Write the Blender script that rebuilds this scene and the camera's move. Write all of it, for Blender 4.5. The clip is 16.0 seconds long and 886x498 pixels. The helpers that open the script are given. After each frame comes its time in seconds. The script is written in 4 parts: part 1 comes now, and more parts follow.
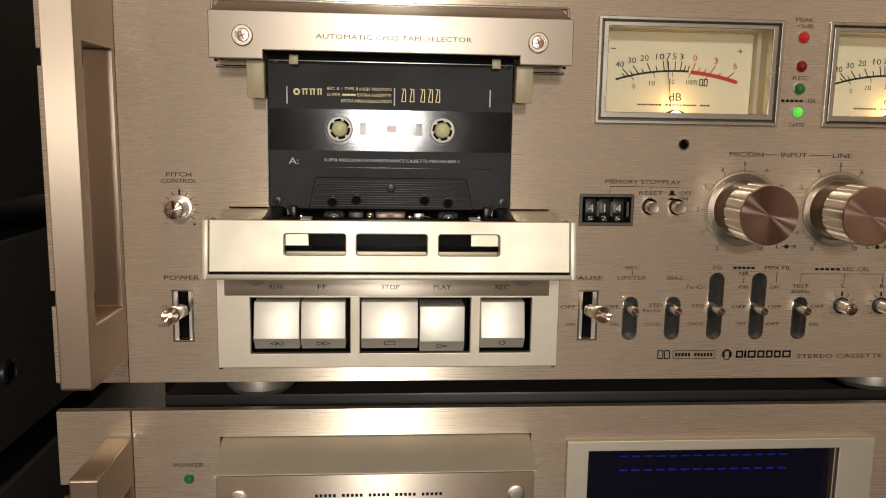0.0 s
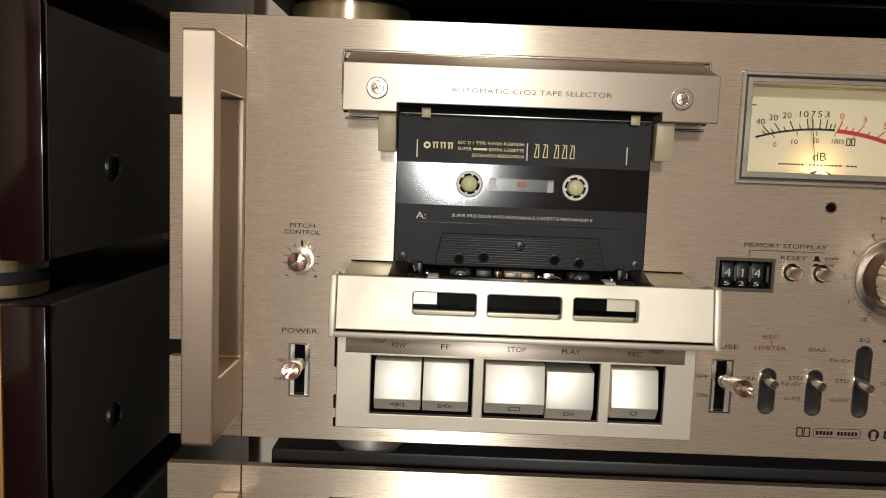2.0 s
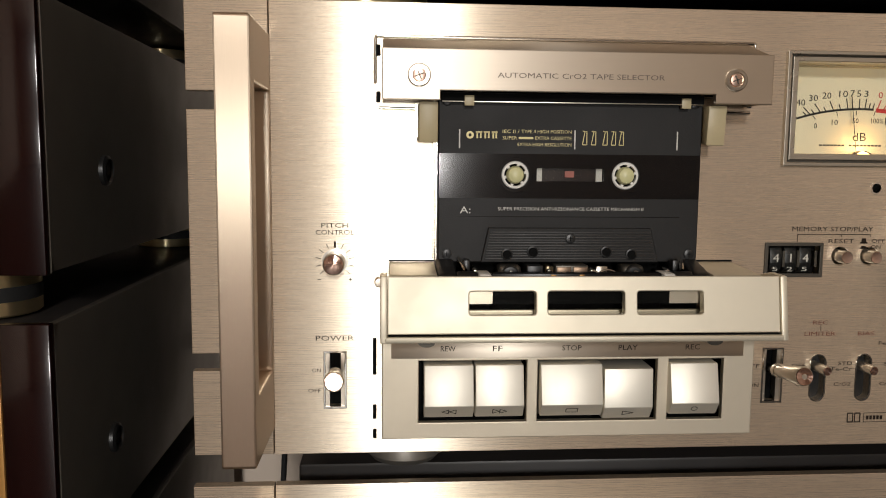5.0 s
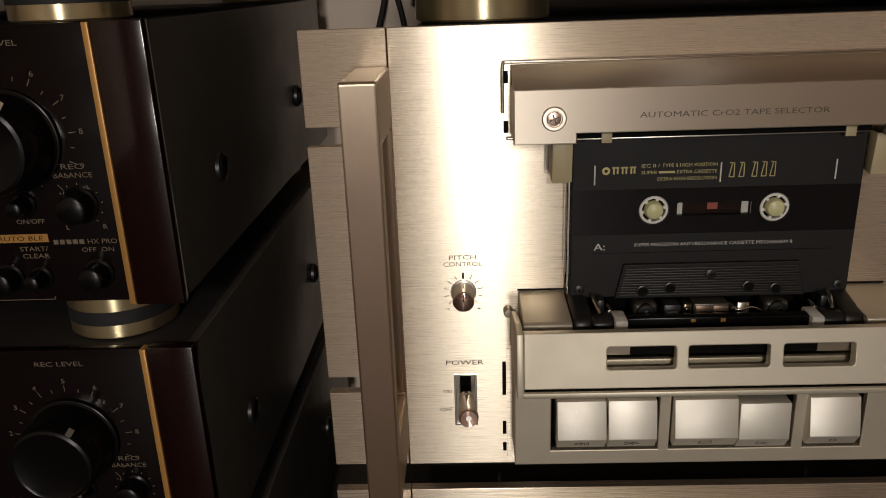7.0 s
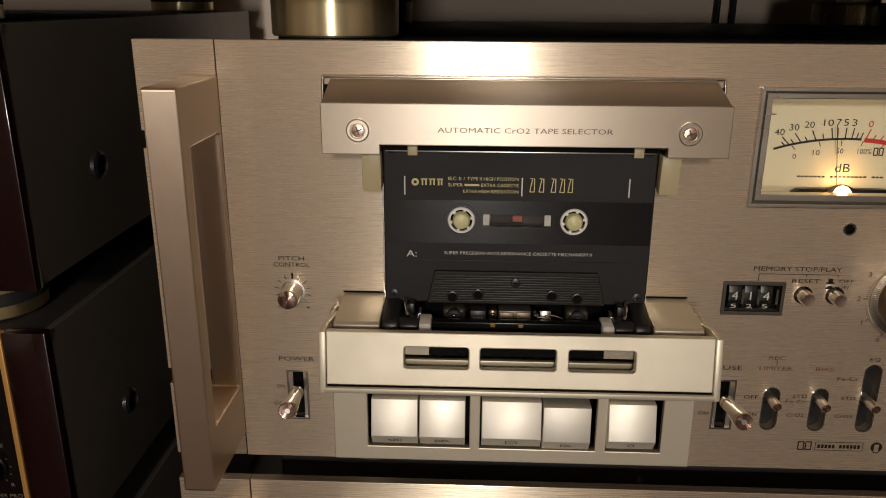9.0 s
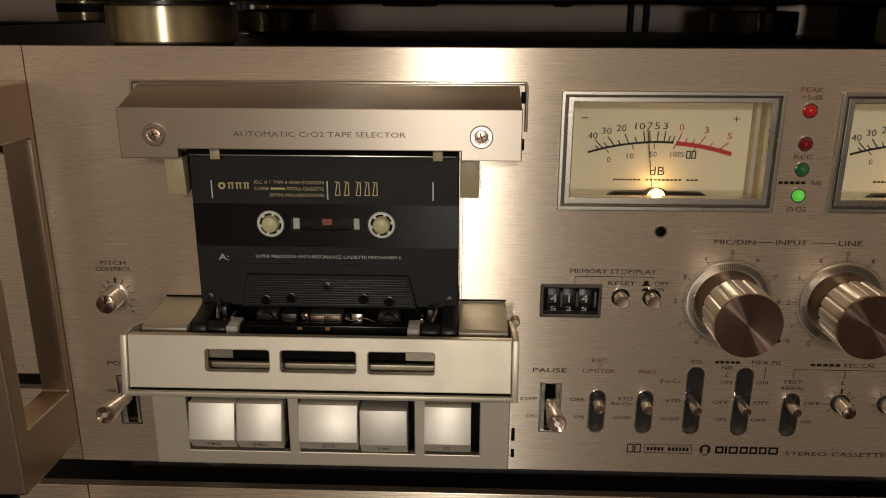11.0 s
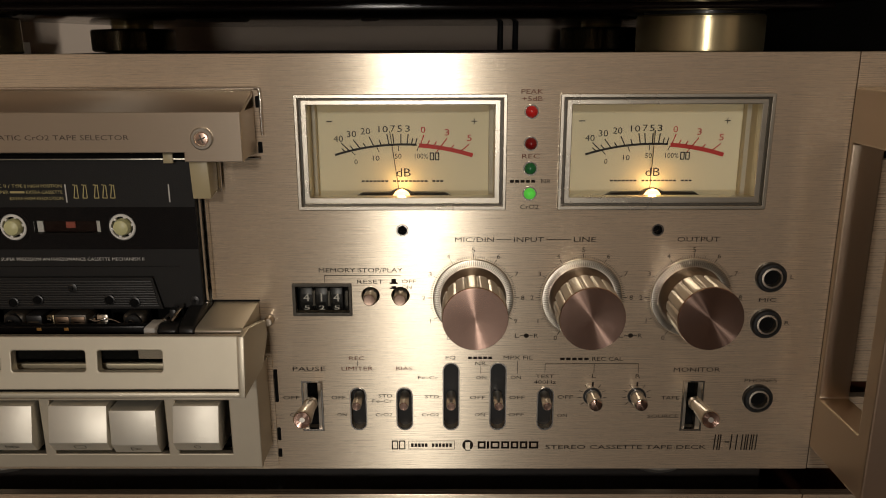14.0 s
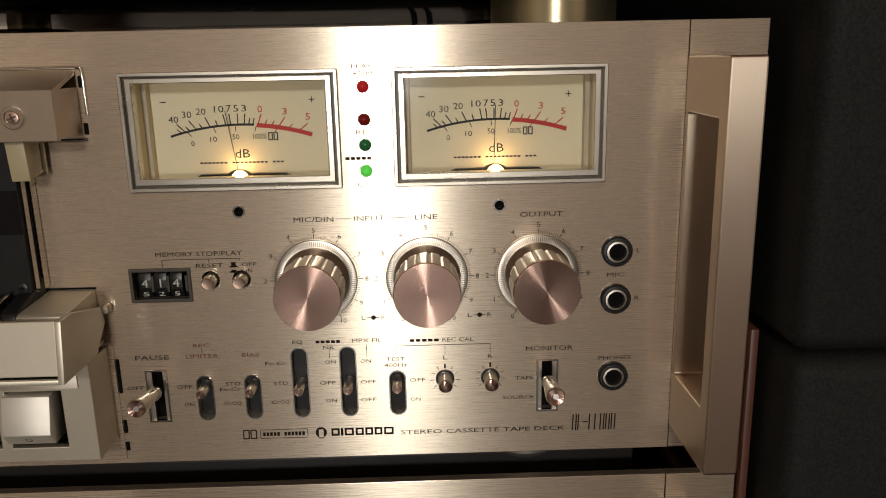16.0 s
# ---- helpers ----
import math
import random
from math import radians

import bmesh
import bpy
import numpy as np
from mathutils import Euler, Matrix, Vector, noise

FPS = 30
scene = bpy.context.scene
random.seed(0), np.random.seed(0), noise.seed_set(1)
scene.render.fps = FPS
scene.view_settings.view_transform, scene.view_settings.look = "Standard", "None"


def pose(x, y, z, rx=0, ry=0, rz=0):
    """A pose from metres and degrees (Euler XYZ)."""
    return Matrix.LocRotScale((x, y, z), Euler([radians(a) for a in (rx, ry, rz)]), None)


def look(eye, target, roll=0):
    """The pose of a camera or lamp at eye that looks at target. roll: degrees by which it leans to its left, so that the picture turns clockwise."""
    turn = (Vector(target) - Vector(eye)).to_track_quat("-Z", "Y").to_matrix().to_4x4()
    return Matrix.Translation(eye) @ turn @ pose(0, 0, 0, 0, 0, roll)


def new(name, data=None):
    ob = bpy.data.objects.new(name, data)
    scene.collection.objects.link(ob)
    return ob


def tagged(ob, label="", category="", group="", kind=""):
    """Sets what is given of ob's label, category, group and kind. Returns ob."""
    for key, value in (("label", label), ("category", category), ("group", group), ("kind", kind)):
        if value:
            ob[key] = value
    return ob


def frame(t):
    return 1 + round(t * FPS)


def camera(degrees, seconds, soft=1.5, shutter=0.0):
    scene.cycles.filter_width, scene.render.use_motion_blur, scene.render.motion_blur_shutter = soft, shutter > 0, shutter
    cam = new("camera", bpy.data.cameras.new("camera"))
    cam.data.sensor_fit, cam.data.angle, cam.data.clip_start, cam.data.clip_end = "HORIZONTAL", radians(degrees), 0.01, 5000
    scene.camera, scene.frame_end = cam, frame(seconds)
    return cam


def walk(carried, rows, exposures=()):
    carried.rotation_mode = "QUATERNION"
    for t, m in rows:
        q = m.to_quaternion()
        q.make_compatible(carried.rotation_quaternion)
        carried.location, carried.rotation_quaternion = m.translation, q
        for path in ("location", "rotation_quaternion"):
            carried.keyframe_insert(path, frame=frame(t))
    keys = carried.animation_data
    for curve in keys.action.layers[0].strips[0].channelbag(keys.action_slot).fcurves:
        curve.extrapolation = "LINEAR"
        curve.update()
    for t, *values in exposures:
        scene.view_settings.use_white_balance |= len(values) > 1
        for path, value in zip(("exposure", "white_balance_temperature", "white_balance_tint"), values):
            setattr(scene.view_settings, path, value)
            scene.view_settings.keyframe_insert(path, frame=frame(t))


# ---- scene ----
cam = camera(59.44, 16.0, 1.0)
PATH = [
    (0, (0.01688, -0.33586, 0.76967), (0.05456, 0.15693, 0.69388), 0.96),
    (0.5, (0.00715, -0.32083, 0.77766), (0.03305, 0.17404, 0.71103), 1.77),
    (1, (0.00420, -0.31333, 0.78143), (0.02497, 0.18232, 0.71901), 1.84),
    (1.5, (-0.00241, -0.31631, 0.77871), (0.00830, 0.18044, 0.72283), 2.18),
    (2, (-0.01015, -0.32113, 0.77506), (-0.01162, 0.17620, 0.72350), 2.20),
    (2.5, (-0.01267, -0.32359, 0.77726), (-0.02389, 0.17346, 0.72422), 1.84),
    (3, (-0.01149, -0.32361, 0.78136), (-0.02660, 0.17294, 0.72466), 0.52),
    (3.2, (-0.01361, -0.32236, 0.78127), (-0.02650, 0.17413, 0.72356), 0.47),
    (5.3, (-0.06364, -0.29773, 0.77205), (-0.01762, 0.19733, 0.71912), 0.40),
    (5.5, (-0.07309, -0.29427, 0.77241), (-0.02270, 0.20019, 0.71790), 0.34),
    (6, (-0.07810, -0.27794, 0.80702), (-0.04989, 0.20755, 0.69081), -0.94),
    (6.5, (-0.07249, -0.27380, 0.83787), (-0.07414, 0.20255, 0.68591), -2.26),
    (7, (-0.06725, -0.27722, 0.84857), (-0.08401, 0.19513, 0.68547), -2.06),
    (7.5, (-0.04583, -0.28131, 0.85113), (-0.07517, 0.19105, 0.68982), -1.79),
    (8, (-0.03068, -0.28601, 0.84986), (-0.05599, 0.18666, 0.68880), -0.80),
    (8.5, (-0.01325, -0.29079, 0.84837), (-0.03590, 0.18328, 0.69105), -0.07),
    (9, (0.00176, -0.29293, 0.84885), (-0.01548, 0.18261, 0.69534), 0.34),
    (9.5, (0.02157, -0.29401, 0.84671), (0.00753, 0.18271, 0.69657), 0.58),
    (11.8, (0.10118, -0.29263, 0.84629), (0.08599, 0.18728, 0.70680), -0.12),
    (12, (0.10901, -0.29345, 0.84328), (0.09760, 0.18770, 0.70778), -0.13),
    (12.5, (0.12670, -0.29583, 0.84042), (0.12276, 0.18663, 0.70920), -0.05),
    (13, (0.14103, -0.29920, 0.83964), (0.14114, 0.18362, 0.70971), 0.40),
    (13.5, (0.15221, -0.30108, 0.83776), (0.15261, 0.18195, 0.70863), 0.40),
    (14, (0.16616, -0.30226, 0.83845), (0.16318, 0.18064, 0.70884), -0.20),
    (14.5, (0.18107, -0.30179, 0.83534), (0.18224, 0.18188, 0.70861), -0.74),
    (15, (0.19612, -0.30028, 0.83264), (0.20287, 0.18376, 0.70749), -0.92),
    (15.5, (0.21208, -0.29739, 0.82593), (0.21726, 0.18766, 0.70468), -0.96),
    (16, (0.22222, -0.30006, 0.82289), (0.23099, 0.18496, 0.70175), -1.20),
]
EXPOSURE = [
    (0.0, 0.10, 6600, 11), (1.5, 0.20, 6200, 9), (3.0, 0.22, 6200, 9), (5.5, 0.10, 6400, 12), (6.0, -0.12, 6450, 13), (6.5, -0.50, 6550, 13), (7.0, -0.52, 6600, 13), (8.0, -0.20, 6650, 13),
    (9.0, -0.16, 6850, 14), (9.5, -0.20, 6900, 14), (12.0, -0.76, 6950, 13), (13.5, -0.70, 6900, 12), (14.5, -0.86, 6850, 12), (15.0, -1.02, 6700, 12), (15.5, -0.96, 6600, 12), (16.0, -0.36, 6500, 12),
]
walk(cam, [(t, look(eye, target, roll)) for t, eye, target, roll in PATH], EXPOSURE)

# ---- light: a low and a high lamp, one above the other, added across the dim room in place of the torch at the camera, and the room's own dusk ----
world = bpy.data.worlds.new("room_dusk")
world.use_nodes = True
world.node_tree.nodes["Background"].inputs[0].default_value = (1.0, 0.72, 0.5, 1)
world.node_tree.nodes["Background"].inputs[1].default_value = 0.02
scene.world = world


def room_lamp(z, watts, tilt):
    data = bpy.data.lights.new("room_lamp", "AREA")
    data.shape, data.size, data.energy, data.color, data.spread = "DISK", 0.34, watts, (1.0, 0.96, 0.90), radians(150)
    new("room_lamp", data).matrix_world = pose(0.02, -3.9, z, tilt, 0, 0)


# neither lamp belongs to the room; both replace the carried torch
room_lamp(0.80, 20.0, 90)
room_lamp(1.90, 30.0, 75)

# ---- materials ----
MM = 0.001


def nodes_of(name):
    m = bpy.data.materials.new(name)
    m.use_nodes = True
    t = m.node_tree
    return m, t, t.nodes["Principled BSDF"]


def add(t, kind, **values):
    n = t.nodes.new(kind)
    for k, v in values.items():
        n.inputs[k].default_value = v
    return n


def noise_tex(t, scale, stretch=(1, 1, 1), detail=3.0):
    co = t.nodes.new("ShaderNodeTexCoord")
    mp = t.nodes.new("ShaderNodeMapping")
    mp.inputs["Scale"].default_value = stretch
    nz = add(t, "ShaderNodeTexNoise", Scale=scale, Detail=detail)
    t.links.new(co.outputs["Object"], mp.inputs["Vector"])
    t.links.new(mp.outputs["Vector"], nz.inputs["Vector"])
    return nz


def ramp(t, source, low, high, a=0.35, b=0.65):
    r = t.nodes.new("ShaderNodeMapRange")
    r.inputs["From Min"].default_value, r.inputs["From Max"].default_value = a, b
    r.inputs["To Min"].default_value, r.inputs["To Max"].default_value = low, high
    t.links.new(source, r.inputs["Value"])
    return r.outputs["Result"]


def blend_colour(t, source, a, b):
    mx = t.nodes.new("ShaderNodeMix")
    mx.data_type = "RGBA"
    mx.inputs["A"].default_value, mx.inputs["B"].default_value = (*a, 1), (*b, 1)
    t.links.new(source, mx.inputs["Factor"])
    return mx.outputs["Result"]


def bump(t, bsdf, source, strength, distance):
    b = add(t, "ShaderNodeBump", Strength=strength, Distance=distance)
    t.links.new(source, b.inputs["Height"])
    t.links.new(b.outputs["Normal"], bsdf.inputs["Normal"])


def brushed(name, colour, spread, grain, rough=0.36, aniso=0.9, dull=0.3, dull_colour=None, dull_rough=0.6):
    """Brushed metal; spread: the way in which its grooves spread a light; grain: noise scales that draw the grooves."""
    m, t, b = nodes_of(name)
    fine = noise_tex(t, 300 if spread == "radial" else 8500, grain, 1.0 if spread == "radial" else 3.0)
    broad = noise_tex(t, 9, (1, 1, 1), 3.0)
    c = blend_colour(t, ramp(t, broad.outputs["Fac"], 0, 1), colour, tuple(v * 0.93 for v in colour))
    mul = t.nodes.new("ShaderNodeMix")
    mul.data_type, mul.blend_type = "RGBA", "MULTIPLY"
    mul.inputs["Factor"].default_value = 1.0
    lines = blend_colour(t, ramp(t, fine.outputs["Fac"], 0, 1, 0.3, 0.7), (0.95, 0.948, 0.946), (1, 1, 1))
    t.links.new(c, mul.inputs["A"])
    t.links.new(lines, mul.inputs["B"])
    t.links.new(mul.outputs["Result"], b.inputs["Base Color"])
    b.inputs["Metallic"].default_value = 1.0
    b.inputs["Anisotropic"].default_value = aniso
    b.inputs["Roughness"].default_value = rough
    if spread != "radial":
        t.links.new(ramp(t, fine.outputs["Fac"], rough - 0.02, rough + 0.025), b.inputs["Roughness"])
    if spread != "radial":
        bump(t, b, fine.outputs["Fac"], 0.05, 0.0001)
    if spread == "radial":
        tn = t.nodes.new("ShaderNodeTangent")
        tn.direction_type, tn.axis = "RADIAL", "Y"
        t.links.new(tn.outputs["Tangent"], b.inputs["Tangent"])
        b.inputs["Anisotropic Rotation"].default_value = 0.25
    else:
        v = t.nodes.new("ShaderNodeCombineXYZ")
        for i in range(3):
            v.inputs[i].default_value = spread[i]
        t.links.new(v.outputs[0], b.inputs["Tangent"])
    if dull:
        d = t.nodes.new("ShaderNodeBsdfPrincipled")
        d.inputs["Base Color"].default_value = (*(dull_colour or colour), 1)
        d.inputs["Metallic"].default_value = 1.0
        d.inputs["Roughness"].default_value = dull_rough
        mix = t.nodes.new("ShaderNodeMixShader")
        mix.inputs[0].default_value = dull
        t.links.new(b.outputs[0], mix.inputs[1])
        t.links.new(d.outputs[0], mix.inputs[2])
        t.links.new(mix.outputs[0], t.nodes["Material Output"].inputs["Surface"])
    return m


def satin(name, colour, rough=0.45, metal=0.0, vary=0.08, scale=40, bumps=0.0, bump_scale=1500, stretch=(1, 1, 1), coat=0.0, spec=0.5):
    m, t, b = nodes_of(name)
    nz = noise_tex(t, scale, stretch, 4.0)
    c = blend_colour(t, ramp(t, nz.outputs["Fac"], 0, 1), colour, tuple(v * (1 - vary) for v in colour))
    t.links.new(c, b.inputs["Base Color"])
    t.links.new(ramp(t, nz.outputs["Fac"], rough * 0.93, min(1, rough * 1.1)), b.inputs["Roughness"])
    b.inputs["Metallic"].default_value = metal
    b.inputs["Coat Weight"].default_value = coat
    b.inputs["Specular IOR Level"].default_value = spec
    if bumps:
        fine = noise_tex(t, bump_scale, (1, 1, 1), 3.0)
        bump(t, b, fine.outputs["Fac"], bumps, 0.0004)
    return m


def glow(name, colour, strength):
    m, t, b = nodes_of(name)
    b.inputs["Base Color"].default_value = (*colour, 1)
    b.inputs["Emission Color"].default_value = (*colour, 1)
    b.inputs["Emission Strength"].default_value = strength
    b.inputs["Roughness"].default_value = 0.15
    return m


def clear(name, tint=(1, 1, 1), gloss=0.05):
    m, t, b = nodes_of(name)
    t.nodes.remove(b)
    tr = add(t, "ShaderNodeBsdfTransparent", Color=(*tint, 1))
    gl = add(t, "ShaderNodeBsdfGlossy", Roughness=0.12)
    fr = add(t, "ShaderNodeFresnel", IOR=1.13)
    mix = t.nodes.new("ShaderNodeMixShader")
    t.links.new(fr.outputs[0], mix.inputs[0])
    t.links.new(tr.outputs[0], mix.inputs[1])
    t.links.new(gl.outputs[0], mix.inputs[2])
    t.links.new(mix.outputs[0], t.nodes["Material Output"].inputs["Surface"])
    return m


CHAMPAGNE = (0.79, 0.71, 0.57)
# the plate's dull_colour holds the warm tint of the room's reflection
M_PLATE = brushed("brushed_plate", CHAMPAGNE, (0, 0, 1), (0.006, 1, 1.0), rough=0.28, aniso=1.0, dull=0.42, dull_colour=(0.72, 0.585, 0.45), dull_rough=0.66)
M_GRIP = brushed("brushed_grip", (0.70, 0.61, 0.48), (1, 0, 0), (1.0, 1, 0.03), rough=0.36, aniso=0.88, dull=0.25, dull_colour=(0.46, 0.26, 0.16))
M_COVER = brushed("brushed_cover", (0.64, 0.58, 0.49), (0, 0, 1), (0.006, 1, 1.0), rough=0.42, aniso=0.88, dull=0.35, dull_colour=(0.52, 0.40, 0.29))
M_KNOB_FACE = brushed("turned_face", (0.70, 0.47, 0.38), "radial", (1, 1, 1), rough=0.15, aniso=1.0, dull=0.14, dull_colour=(0.15, 0.07, 0.05), dull_rough=0.5)
M_TIP = satin("turned_tip", (0.68, 0.48, 0.38), 0.26, 1.0)
M_KNOB_SIDE = brushed("turned_side", (0.88, 0.83, 0.74), (0, 1, 0), (1, 0.03, 1), rough=0.36, aniso=0.6, dull=0.45, dull_rough=0.14)
M_CHROME = satin("chrome", (0.82, 0.78, 0.72), 0.12, 1.0)
M_STEEL = satin("satin_steel", (0.70, 0.62, 0.52), 0.32, 1.0, bumps=0.05)
M_RING = brushed("satin_ring", (0.80, 0.73, 0.62), (0, 0, 1), (0.006, 1, 1.0), rough=0.36, aniso=0.8, dull=0.3, dull_rough=0.2)
M_BEIGE = satin("champagne_paint", (0.70, 0.64, 0.51), 0.46, 0.6, bumps=0.05, bump_scale=2500)
# the paint of M_BEIGE again, with the housing's shade put into a darker colour
M_HOUSING = satin("champagne_paint_shaded", (0.64, 0.57, 0.45), 0.44, 0.65, bumps=0.05, bump_scale=2500)
M_BUTTON = satin("pearl_button", (0.84, 0.80, 0.70), 0.50, 0.75, bumps=0.08, bump_scale=6000)
M_BEZEL = satin("meter_bezel", (0.62, 0.57, 0.48), 0.28, 1.0)
M_BEZEL_DARK = satin("meter_groove", (0.09, 0.08, 0.065), 0.4, 0.6)
M_DIAL = satin("dial_ivory", (0.82, 0.76, 0.55), 0.6, 0.0, vary=0.03, scale=20)
M_INK = satin("black_print", (0.022, 0.016, 0.012), 0.8, spec=0.1)
M_ENGRAVED = satin("engraved_letters", (0.13, 0.10, 0.08), 0.45, 0.4)
M_INK_RED = satin("rust_print", (0.16, 0.05, 0.03), 0.8, spec=0.1)
M_WELL = satin("well_ivory", (0.50, 0.46, 0.36), 0.5, vary=0.05, scale=60)
M_DIAL_INK = satin("dial_ink", (0.02, 0.018, 0.015), 0.6)
M_DIAL_RED = satin("dial_red", (0.55, 0.035, 0.03), 0.6)
M_BLACK = satin("black_plastic", (0.012, 0.012, 0.012), 0.35)
# near-black: puts the shade inside holes, slots and gaps into the colour
M_HOLE = satin("deep_black", (0.005, 0.005, 0.005), 0.8, spec=0.08)
M_SHELL = satin("cassette_shell", (0.014, 0.0132, 0.0125), 0.5, bumps=0.16, bump_scale=2200, spec=0.22)
M_BAND = satin("cassette_band", (0.010, 0.009, 0.009), 0.10)
M_GOLD_INK = satin("gold_print", (0.52, 0.44, 0.20), 0.4, 0.2)
M_WHITE_INK = satin("white_print", (0.62, 0.60, 0.55), 0.5)
M_DIM_INK = satin("dim_print", (0.17, 0.13, 0.085), 0.6)
M_CREAM = satin("cream_plastic", (0.66, 0.64, 0.34), 0.35)
M_WHITE = satin("white_plastic", (0.78, 0.76, 0.70), 0.4)
M_TAPE = satin("brown_tape", (0.016, 0.007, 0.005), 0.2)
M_TAN = satin("tan_plastic", (0.50, 0.42, 0.25), 0.4)
M_LED_RED = glow("led_red", (0.60, 0.02, 0.02), 0.10)
# the two unlit lenses get a slight glow that lifts their colour
M_LED_DARK = glow("led_dark_red", (0.22, 0.008, 0.008), 0.05)
M_LED_GREEN = glow("led_dark_green", (0.02, 0.16, 0.05), 0.05)
M_LED_LIT = glow("led_green_lit", (0.10, 0.70, 0.08), 0.55)
M_BULB = glow("warm_bulb", (1.0, 0.62, 0.25), 6.0)
M_GLASS = clear("meter_glass", (0.97, 0.97, 0.95))
M_LACQUER = satin("black_lacquer", (0.007, 0.0040, 0.0035), 0.12, spec=0.25)
M_SIDE = satin("dark_side_panel", (0.066, 0.058, 0.048), 0.34)
M_GLOSS = satin("gloss_black", (0.004, 0.0034, 0.0034), 0.25, spec=0.25)
M_RIDGE = satin("cassette_ridge", (0.030, 0.028, 0.026), 0.45)
M_FOOT = satin("grey_foot", (0.30, 0.28, 0.25), 0.5, 0.8)
# collar steel with its dark reflection put into the colour
M_COLLAR = satin("knob_collar", (0.26, 0.20, 0.15), 0.3, 1.0)
M_ROSEWOOD = satin("rosewood_gloss", (0.016, 0.0036, 0.003), 0.14, vary=0.5, scale=30, stretch=(1, 1, 0.1), coat=0.15)
M_BRASS_LINE = satin("brass_line", (0.56, 0.29, 0.08), 0.35, 0.3)
M_BRASS = brushed("brass_foot", (0.80, 0.68, 0.42), (0, 0, 1), (1, 1, 0.03), rough=0.30, aniso=0.9, dull=0.2)
M_BRONZE = brushed("dark_bronze", (0.20, 0.16, 0.10), (0, 0, 1), (1, 1, 0.03), rough=0.28, aniso=0.9, dull=0.2)
M_RUBBER = satin("rubber", (0.010, 0.010, 0.010), 0.7)
M_CHASSIS = satin("chassis_paint", (0.03, 0.026, 0.024), 0.4)
M_VINYL = satin("grained_vinyl", (0.014, 0.0142, 0.012), 0.65, vary=0.5, scale=900, bumps=0.5, bump_scale=2600, spec=0.25)
M_WALL = satin("wall_paint", (0.66, 0.55, 0.45), 0.8, vary=0.12, scale=6, bumps=0.1, bump_scale=300)
M_FLOOR = satin("dark_shelf", (0.03, 0.025, 0.02), 0.5)
M_DISPLAY = satin("display_glass", (0.004, 0.004, 0.012), 0.06)
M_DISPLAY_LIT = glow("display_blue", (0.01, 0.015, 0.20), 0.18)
M_WOOD = satin("red_wood", (0.16, 0.055, 0.03), 0.4, vary=0.4, scale=25, stretch=(1, 1, 0.1))


# ---- shapes (millimetres; x to the right, z up, the deck's front at y = 0 facing -y) ----
def mesh_from(bm, name, smooth=True):
    me = bpy.data.meshes.new(name)
    bmesh.ops.recalc_face_normals(bm, faces=bm.faces)
    bm.to_mesh(me)
    bm.free()
    if smooth:
        for p in me.polygons:
            p.use_smooth = True
        me.set_sharp_from_angle(angle=radians(35))
    return me


def part(name, data, material, parent=None, label=""):
    me = data if isinstance(data, bpy.types.Mesh) else mesh_from(data, name)
    if material and not me.materials:
        me.materials.append(material)
    ob = new(name, me)
    if parent:
        ob.parent = parent
    if label:
        ob["label"] = label
    return ob


def thing(name, label, category, at=(0, 0, 0), group=""):
    return tagged(placed(new(name), at), label, category, group)


def placed(ob, at):
    ob.location = at
    return ob


def rect(x0, x1, z0, z1, r=0.0, n=4):
    if r <= 0:
        return [(x0, z0), (x1, z0), (x1, z1), (x0, z1)]
    pts = []
    for cx, cz, a0 in ((x1 - r, z0 + r, -90), (x1 - r, z1 - r, 0), (x0 + r, z1 - r, 90), (x0 + r, z0 + r, 180)):
        for i in range(n + 1):
            a = radians(a0 + 90 * i / n)
            pts.append((cx + r * math.cos(a), cz + r * math.sin(a)))
    return pts


def disc(cx, cz, r, n=24):
    return [(cx + r * math.cos(2 * math.pi * i / n), cz + r * math.sin(2 * math.pi * i / n)) for i in range(n)]


def flat_curve_mesh(cu, m):
    ob = bpy.data.objects.new("scratch", cu)
    scene.collection.objects.link(ob)
    bpy.context.view_layer.update()
    me = bpy.data.meshes.new_from_object(ob.evaluated_get(bpy.context.evaluated_depsgraph_get()))
    bpy.data.objects.remove(ob)
    bpy.data.curves.remove(cu)
    bm = bmesh.new()
    bm.from_mesh(me)
    bmesh.ops.remove_doubles(bm, verts=bm.verts, dist=2e-6)
    bm.to_mesh(me)
    bm.free()
    me.transform(m)
    me.materials.clear()
    return me


def sheet(loops, y0, y1, bevel=0.0):
    """A plate with the outline loops[0] and holes, from y0 (front) back to y1."""
    cu = bpy.data.curves.new("outline", "CURVE")
    cu.dimensions, cu.fill_mode = "2D", "BOTH"
    half = (y1 - y0) / 2 * MM
    cu.bevel_depth, cu.bevel_resolution = bevel * MM, 1
    cu.extrude = half - bevel * MM
    cu.offset = -bevel * MM
    for loop in loops:
        sp = cu.splines.new("POLY")
        sp.points.add(len(loop) - 1)
        for q, (x, z) in zip(sp.points, loop):
            q.co = (x * MM, z * MM, 0, 1)
        sp.use_cyclic_u = True
    me = flat_curve_mesh(cu, Matrix.Translation((0, (y0 + y1) / 2 * MM, 0)) @ pose(0, 0, 0, 90))
    for p in me.polygons:
        p.use_smooth = False
    return me


